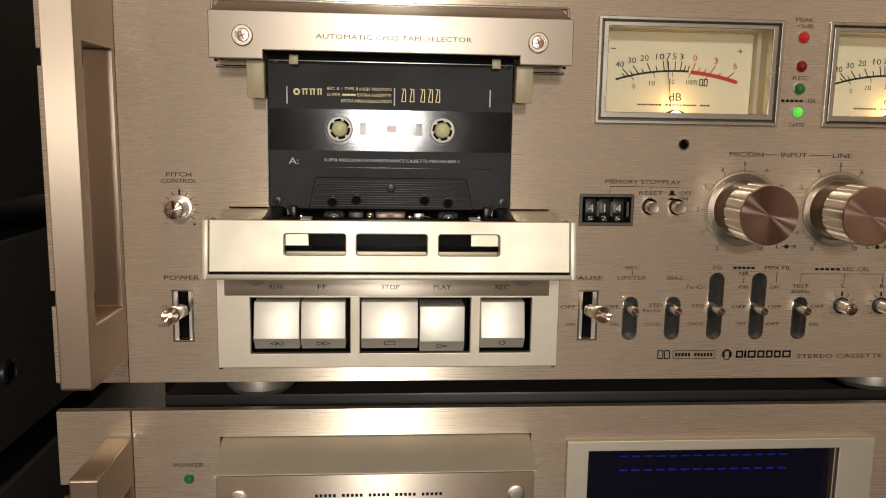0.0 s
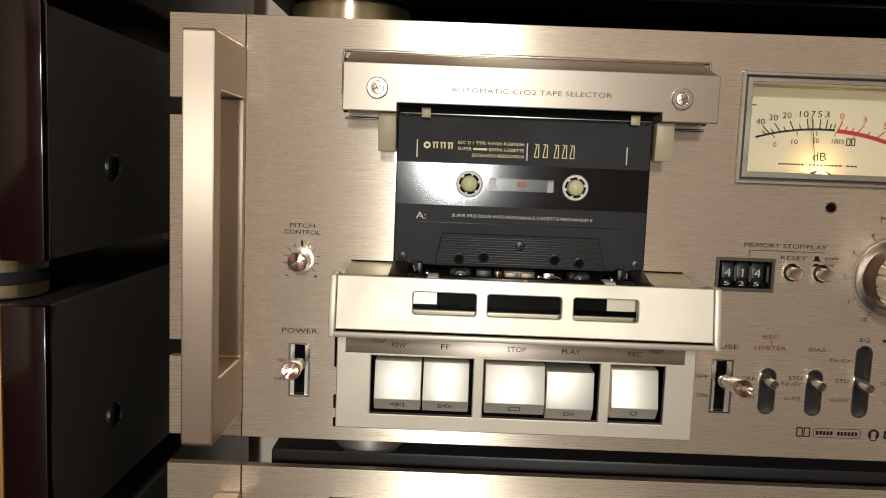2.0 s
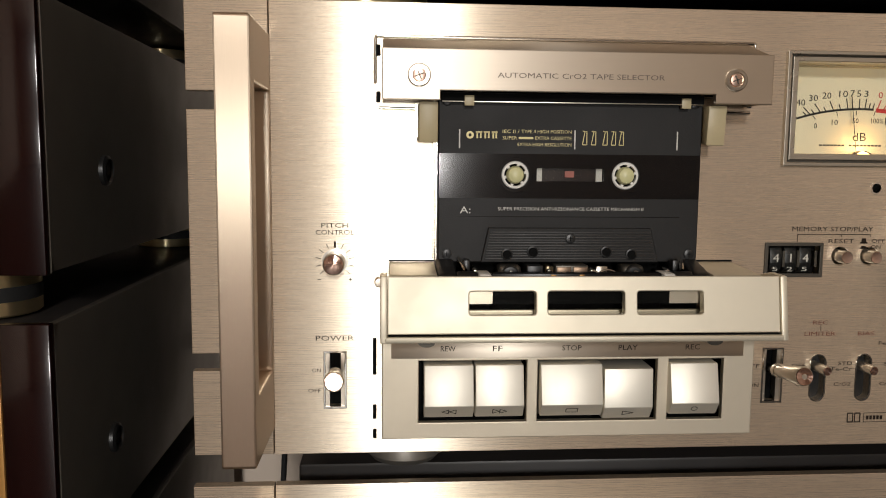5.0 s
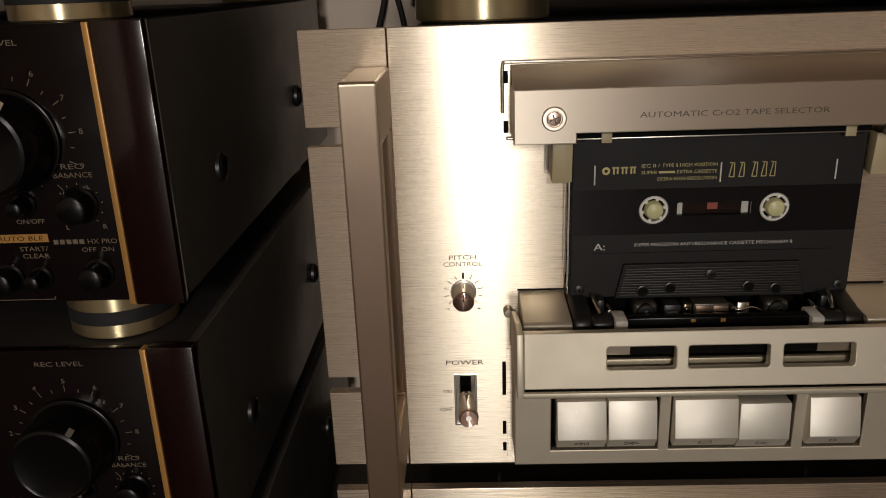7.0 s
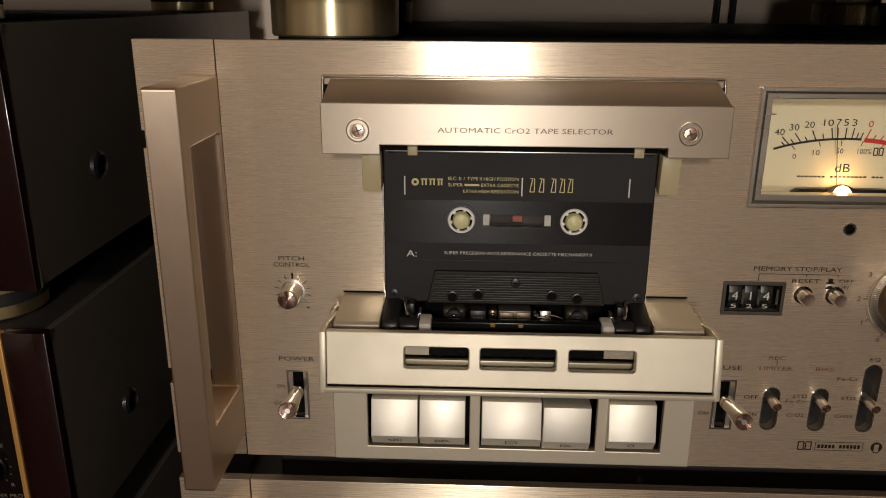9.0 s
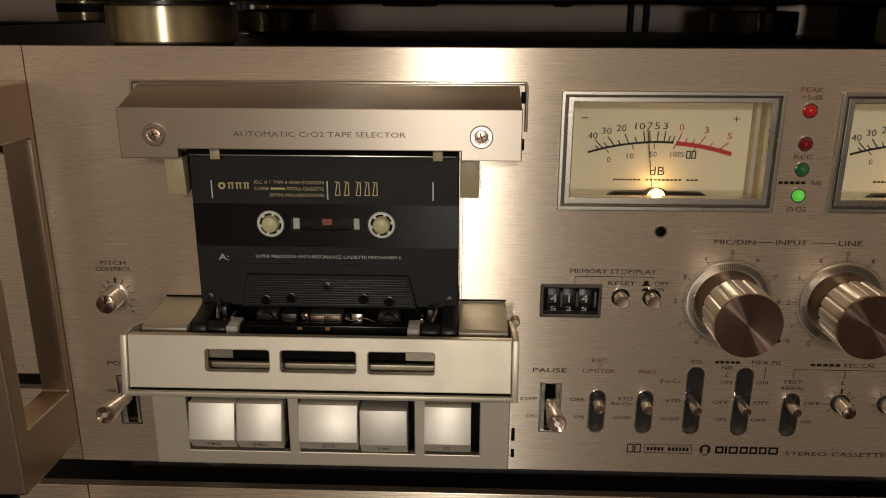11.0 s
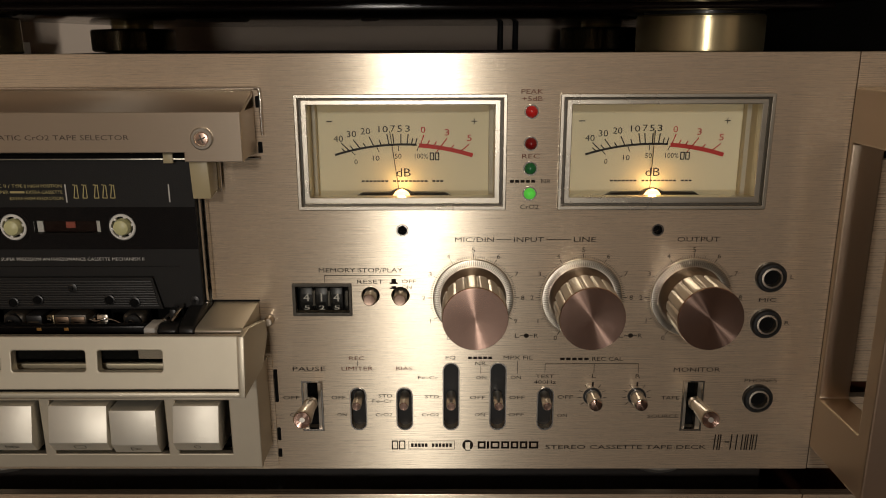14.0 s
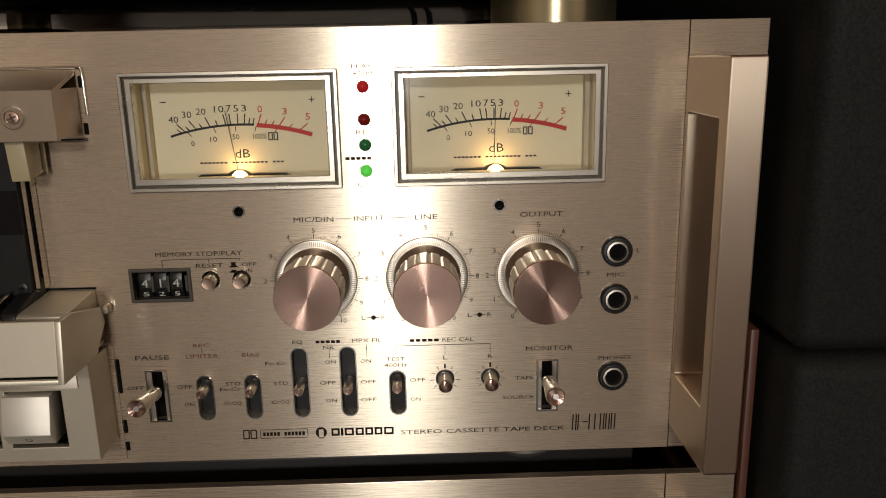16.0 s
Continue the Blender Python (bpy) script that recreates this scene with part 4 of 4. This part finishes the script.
part("label_line", box(-23, 62, -11.72, -11.5, 753.6, 753.8), M_BAND, tape)
for x in HUBS:
    hub = at(part("hub", lathe([(5.2, 1), (5.2, -0.6), (4.9, -1.0), (4.2, -1.0), (4.1, 0.5)], 32), M_WHITE, tape, "white toothed tape hub"), x, -10.6, HZ)
    for i in range(6):
        a = math.pi / 3 * i + 0.3
        part("tooth", box(-0.55, 0.55, -0.9, 0.6, 3.45, 4.4, 0.15), M_WHITE, hub).matrix_local = pose(0, 0, 0, 0, math.degrees(a), 0)
    part("spindle", lathe([(3.3, 1), (3.3, -1.4), (2.8, -2.6), (1.6, -3.2), (0, -3.3)], 28), M_CREAM, hub, "cream drive spindle")
    part("hub_floor", lathe([(4.3, 0.4), (0, 0.4)], 28), M_HOLE, hub)
    # black ring that draws the shadow round the hub
    part("hub_shadow_ring", lathe([(6.6, -1.16), (6.5, -1.25), (5.35, -1.25), (5.3, -0.9)], 36), M_BAND, hub)
part("tape_pack", box(6.2, 32.6, -8.5, -8.0, 766.8, 772.3), M_TAPE, tape, "brown tape behind the window")
for x0, x1, mat in ((6.6, 9.0, M_WHITE_INK), (29.8, 32.2, M_WHITE_INK), (17.8, 21.4, satin("red_leader", (0.35, 0.08, 0.05), 0.4))):
    part("tape_mark", box(x0, x1, -9.2, -8.6, 768.6 if mat is not M_WHITE_INK else 767, 771 if mat is not M_WHITE_INK else 772), mat, tape)
part("window", box(6.4, 32.4, -11.3, -11.0, 766.9, 772.2), M_GLASS, tape).visible_shadow = False
for x, z in ((-27.4, 796.6), (66.6, 796.6), (-27.2, 739.6), (66.4, 739.6), (19.5, 745.6)):
    sc = at(part("screw", lathe([(1.9, 0.4), (1.9, -0.4), (1.5, -0.6), (0, -0.5)], 20), M_BLACK, tape), x, -13.6 if x == 19.5 else -11.6, z)
    strokes([(-0.9, 0, 0.9, 0), (0, -0.9, 0, 0.9)], 0.3, sc, M_HOLE, -0.66, "screw_cross")
for x in (-4.6, 5.2, 33.4, 43.2):
    hole = at(part("capstan_hole", lathe([(2.3, 0.6), (2.2, -0.1), (1.7, -0.25), (1.5, 0.2), (1.45, 0.35)], 20), M_BLACK, tape), x, -14.0, 740.6 if x in (5.2, 33.4) else 739.6)
    part("hole_floor", lathe([(1.6, 0.05), (0, 0.05)], 20), M_HOLE, hole)
part("top_ledge", box(-30, 69, -14.5, -4, 796.2, 799.2, 0.4), M_HOLE, tape)
# thin bright bar that draws the highlight along the ledge's lower edge
part("ledge_highlight", box(-29.6, 68.6, -14.7, -14.3, 795.9, 796.35, 0.1), M_BEZEL, tape)
for x in (-19.6, 62.0):
    part("tab", box(x - 1.8, x + 1.8, -15, -13.5, 794.6, 798.4, 0.2), M_TAN, tape)
y = -11.85
for x in (-22.8, 20.7, 60.1):
    strokes([(x, 779.2, x, 786.2)], 0.5, tape, M_WHITE_INK, y)
words("TYPE II HIGH POSITION", 0.4, 19.4, 785.6, 1.25, tape, M_GOLD_INK, y)
words("IEC II /", -6.7, -0.4, 785.6, 1.25, tape, M_GOLD_INK, y)
words("SUPER", -6.7, -1.2, 783.2, 1.25, tape, M_GOLD_INK, y)
strokes([(-0.6, 783.2, 4.9, 783.2)], 0.8, tape, M_GOLD_INK, y, "maker_mark")
words("EXTRA CASSETTE", 5.6, 19.4, 783.2, 1.25, tape, M_GOLD_INK, y)
words("EXTRA HIGH RESOLUTION", -1.0, 19.4, 780.8, 1.25, tape, M_GOLD_INK, y)
at(part("emblem", lathe([(1.4, 0), (1.4, -0.1), (0.6, -0.1), (0.6, 0)], 18), M_GOLD_INK, tape), -18.9, y + 0.06, 784.1)
for a, b in ((-16.8, -14.4), (-13.8, -11.4), (-10.8, -8.6)):
    strokes([(a, 785.2, b, 785.2), (a + 0.6, 782.9, a + 0.6, 785.4), (b - 0.5, 783, b - 0.5, 785.2)], 0.6, tape, M_GOLD_INK, y, "maker_mark")
for a in (23.6, 27.0, 31.4, 34.6, 37.6):
    strokes([(a, 780.8, a + 0.9, 786), (a + 1.6, 786, a + 1.7, 780.8), (a, 786, a + 1.6, 785.8), (a + 0.2, 780.9, a + 1.7, 780.9)], 0.36, tape, M_GOLD_INK, y, "maker_mark")
words("A:", -22.4, -18.4, 756.2, 2.6, tape, M_WHITE_INK, y)
words("SUPER PRECISION ANTI-RESONANCE CASSETTE MECHANISM II", -8.0, 47.9, 756.7, 1.25, tape, M_WHITE_INK, y)

# ---- the silver deck below ----
low = thing("cassette_deck", "champagne silver deck with a blue display, beneath the other", "cassette deck")
T2 = 645.0
part("faceplate", sheet([rect(L, R, 468.5, T2), rect(-55.8, 84.6, 520, 632.3), rect(112, 231.6, 560, 624)], 0.5, 5, 0.25), M_PLATE, low, "brushed champagne aluminium faceplate")
part("chassis", box(-88, 316, 30, 372, 472, 642, 1.5), M_CHASSIS, low)
rack_ear(-126, -94.4, 468.5, T2, -126, low)
rack_ear(322.4, 352.4, 468.5, T2, 352.4, low)
handle(-105.0, -93.8, 481, 633, low, -42)
handle(321.8, 333.4, 481, 633, low, -42)
part("cover_top", prism([(-20, 621.5), (-20, 623.6), (1, 632), (20, 632), (20, 621.5)], -55, 84, 0.4), M_BEIGE, low)
part("cover", box(-53.5, 82.6, -21, -18, 540, 623.4, 0.5), M_COVER, low, "brushed cover of the cassette well")
for x in (-44.5, 74.8):
    at(part("screw", lathe([(3.6, 0.5), (3.6, -0.9), (2.6, -1.2), (0, -0.8)], 24), M_STEEL, low), x, -21, 614)
strokes([(-14 + i * 1.9, 614.2, -12.8 + i * 1.9, 614.2) for i in range(30) if i % 6], 1.4, low, M_INK, -21.15, "fine_print")
disp = part("display", sheet([rect(101.2, 249.4, 556, 629.2, 1), rect(111.5, 232, 562, 624.2)], -2.5, 1, 0.4), M_HOUSING, low, "dark blue fluorescent display in a champagne frame")
part("display_glass", box(111, 232.4, 4, 5, 560, 625), M_DISPLAY, disp)
for i in range(14):
    part("display_segment", box(128 + i * 6, 132 + i * 6, 3.6, 4.1, 611.6, 612.4), M_DISPLAY_LIT, disp)
    part("display_segment", box(128 + i * 6, 132 + i * 6, 3.6, 4.1, 618.6, 619.2), M_DISPLAY_LIT, disp)
led = at(part("indicator_lamp", lathe([(2.2, 0.5), (2.2, -0.8), (1.2, -2.0), (0, -2.3)], 20), M_LED_GREEN, low), -69.9, 0.4, 613)
words("POWER", -76.5, -63.4, 619.4, 1.8, low, M_INK, 0.35)
for x, y in ((-42, 50), (262, 50), (-42, 330), (262, 330)):
    at(part("foot", upright([(0, FLOOR), (14, FLOOR), (16, FLOOR + 3), (16, FLOOR + 20), (14, FLOOR + 26), (0, FLOOR + 26)], 28), M_STEEL, low), x, y, 0)
part("box_under", box(-84, 312, 7, 30, 472, 555, 1), M_CHASSIS, low)

# ---- the unit above ----
upper = thing("audio_unit", "black audio unit on big brass feet on top of the deck", "audio unit")
part("cabinet", box(-100, 330, 12, 392, 853, 985, 2.0), M_LACQUER, upper, "black lacquered cabinet")
part("base_plate", box(-92, 322, 24, 380, 850.5, 853, 0.5), M_LACQUER, upper)
for x in (-59.4, 280.5):
    f = at(part("foot", upright([(0, 833.2), (27.4, 833.2), (28, 834), (28, 848.4), (27.4, 849.2), (0, 849.2)], 56), M_BRASS, upper, "wide brushed brass foot"), x, 64, 0)
    part("foot_pad", upright([(0, 831.1), (24, 831.1), (25.5, 831.6), (25.5, 833.1), (0, 833.2)], 40), M_RUBBER, f)
    part("foot_cap", upright([(0, 849.2), (25, 849.2), (25, 850.6), (0, 850.6)], 40), M_BLACK, f)
for x in (-75.1, 283.6):
    f = at(part("rear_foot", upright([(0, 831.1), (29, 831.1), (30.6, 832.4), (30.6, 846), (29.6, 847.4), (17, 848)], 48), M_BRONZE, upper, "dark bronze rear foot"), x, 316, 0)
    part("foot_neck", upright([(15, 847), (15, 850.6), (0, 850.6)], 36), M_BRASS, f)
for x, w in ((40, 14), (123, 4)):
    at(part("base_bolt", upright([(0, 849), (w, 849.2), (w + 2, 850.6)], 20), M_STEEL, upper), x, 150, 0)

# ---- the black decks in the stack beside ----
def black_deck(z0):
    d = thing("black_deck", "black lacquered deck with rosewood cheeks and a brass line", "cassette deck", (0, 0, z0 * MM), "decks in the black stack")
    part("front", box(-600, -205.4, 12, 16, 2, 111, 0.4), M_LACQUER, d, "glossy black front")
    part("brass_line", box(-205.4, -203, 10.6, 16, 0.6, 111, 0.2), M_BRASS_LINE, d)
    part("cheek", box(-203, -183.4, 11.4, 17, 0, 111.4, 0.6), M_ROSEWOOD, d, "glossy rosewood cheek")
    part("cabinet", box(-604, -188, 16.2, 372, 2, 110, 1), M_CHASSIS, d)
    part("side_panel", box(-188, -184.0, 17.4, 370, 0.6, 110.4, 0.6), M_SIDE, d, "dark smooth side panel")
    for y, z in ((80, 41), (262, 49)):
        screw = part("side_screw", lathe([(7.4, 0.2), (7.2, -1.8), (5.6, -2.8), (5.0, -1.6), (2.6, -1.2), (2.4, -2.0), (0, -2.0)], 24), M_BLACK, d, "black recessed screw")
        screw.matrix_local = pose(-184.0 * MM, y * MM, z * MM, 0, 0, 90)
    k = at(part("volume_knob", lathe([(19.5, 0), (19.5, -2), (18.4, -3), (17.6, -20), (16.8, -21.5), (15.6, -22), (14.6, -21.4), (0, -21)], 64), M_GLOSS, d, "large black volume knob"), -241, 12, 68.6)
    part("knob_ring", lathe([(19.8, -0.1), (19.7, -2.2), (19.2, -2.4)], 64), M_GLOSS, k)
    strokes([(9.4, 13.8, 12.2, 17.6)], 2.4, k, M_STEEL, -21.2, "pointer")
    lines = []
    for i in range(41):
        a = radians(-140 + 7 * i)
        r = 26 if i % 4 == 0 else 24.6
        lines.append((23 * math.sin(a), 23 * math.cos(a), r * math.sin(a), r * math.cos(a)))
    strokes(lines[::2], 0.32, k, M_DIM_INK, -0.2, "scale")
    for i in range(11):
        a = radians(-140 + 28 * i)
        centred(str(i), 28 * math.sin(a), 28 * math.cos(a), 2.2, k, M_DIM_INK, -0.2, 0.8)
    ink = 11.8
    words("REC LEVEL", -251.6, -230.8, 104.6, 2.1, d, M_DIM_INK, ink)
    words("REC", -223.6, -215.2, 58.0, 2.1, d, M_DIM_INK, ink)
    words("BALANCE", -227.2, -211.8, 54.6, 2.1, d, M_DIM_INK, ink)
    words("LINE", -245, -236.2, 54.2, 2.1, d, M_DIM_INK, ink)
    words("STRAIGHT", -249.6, -231.2, 51.4, 2.1, d, M_DIM_INK, ink)
    words("ON/OFF", -245.5, -234.2, 36.4, 1.9, d, M_DIM_INK, ink)
    part("legend_plate", box(-262, -234.2, 11.7, 12.1, 27.8, 31.2), M_BRASS_LINE, d)
    words("AUTO BLE", -255, -236.2, 29.5, 1.9, d, M_INK, 11.6)
    strokes([(-232.4 + i * 2.6, 27.6, -230.4 + i * 2.6, 27.6) for i in range(5)], 1.9, d, M_DIM_INK, ink, "maker_mark")
    words("HX PRO", -218.6, -206.8, 27.6, 2.0, d, M_DIM_INK, ink)
    words("OFF  ON", -221.5, -208.6, 24.2, 1.9, d, M_DIM_INK, ink)
    words("START/", -246.6, -235.2, 25, 1.9, d, M_DIM_INK, ink)
    words("CLEAR", -246, -235, 22, 1.9, d, M_DIM_INK, ink)
    words("L", -226, -224.6, 33.6, 1.9, d, M_DIM_INK, ink)
    words("R", -211.2, -209.4, 33.6, 1.9, d, M_DIM_INK, ink)
    for x, z, r in ((-218.6, 42.6, 7.2), (-216.2, 14, 6.2), (-240.6, 43.4, 4.6), (-253, 13, 6), (-240, 13, 4.6)):
        b = at(part("button", lathe([(r, 0), (r, -1), (r - 1, -1.6), (r - 1.6, -9), (r - 2.6, -9.6), (0, -9.6)], 32), M_GLOSS, d, "small black control"), x, 12, z)
        if r > 7:
            strokes([((r + 1) * math.sin(a), (r + 1) * math.cos(a), (r + 1.8) * math.sin(a), (r + 1.8) * math.cos(a)) for a in [radians(-140 + 28 * i) for i in range(11)]], 0.4, b, M_DIM_INK, -0.2, "scale")
    strokes([(-262, 3.2, -236.4, 3.2), (-236.4, 3.2, -236.4, 4.6)], 0.3, d, M_DIM_INK, ink)
    for x, y in ((-224, 44), (-560, 44), (-224, 330), (-560, 330)):
        f = at(part("foot", upright([(0, -20), (22, -20), (23, -19.2), (23, -13), (20, -12), (20, -9), (23, -8), (23, -0.6), (0, -0.6)], 48), M_BRASS, d, "brushed brass foot"), x, y, 0)
        part("foot_band", upright([(23.2, -13.6), (23.2, -7.4)], 48), M_RUBBER, f)
    return d


for z in (466, 597, 728, 859):
    black_deck(z)

# ---- the two dark cases at the other side ----
def case(z0, z1):
    c = tagged(part("speaker_case", box(360, 760, -26, 360, z0, z1, 9, None, 4), M_VINYL), "black grained vinyl case with rounded edges", "speaker", group="vinyl cases")
    return c


case(FLOOR, 707.6)
case(708.2, 1180)
tagged(part("wood_panel", box(353.6, 357.0, -2, 350, FLOOR, 711, 0.5), M_WOOD), "thin red-brown wooden side panel beside the lower deck", "panel")

# ---- cables behind ----
def cable(points, r=2.6):
    return tagged(tube(points, r, "cable", M_RUBBER), "thin dark cable behind the units", "cable", group="cables behind the units")


cable([(218, 424, FLOOR + 2), (216, 424, 700), (213, 424, 840), (218, 424, 1000), (222, 426, 1100)])
cable([(230, 424, FLOOR + 2), (229, 424, 700), (227, 424, 840), (230, 424, 1000), (236, 426, 1100)])
cable([(-150, 424, FLOOR + 2), (-140, 420, 600), (-156, 410, 760), (-120, 420, 880), (-130, 424, 1000)])
cable([(-110, 424, FLOOR + 2), (-124, 420, 640), (-108, 415, 780), (-140, 420, 900), (-150, 424, 1010)])
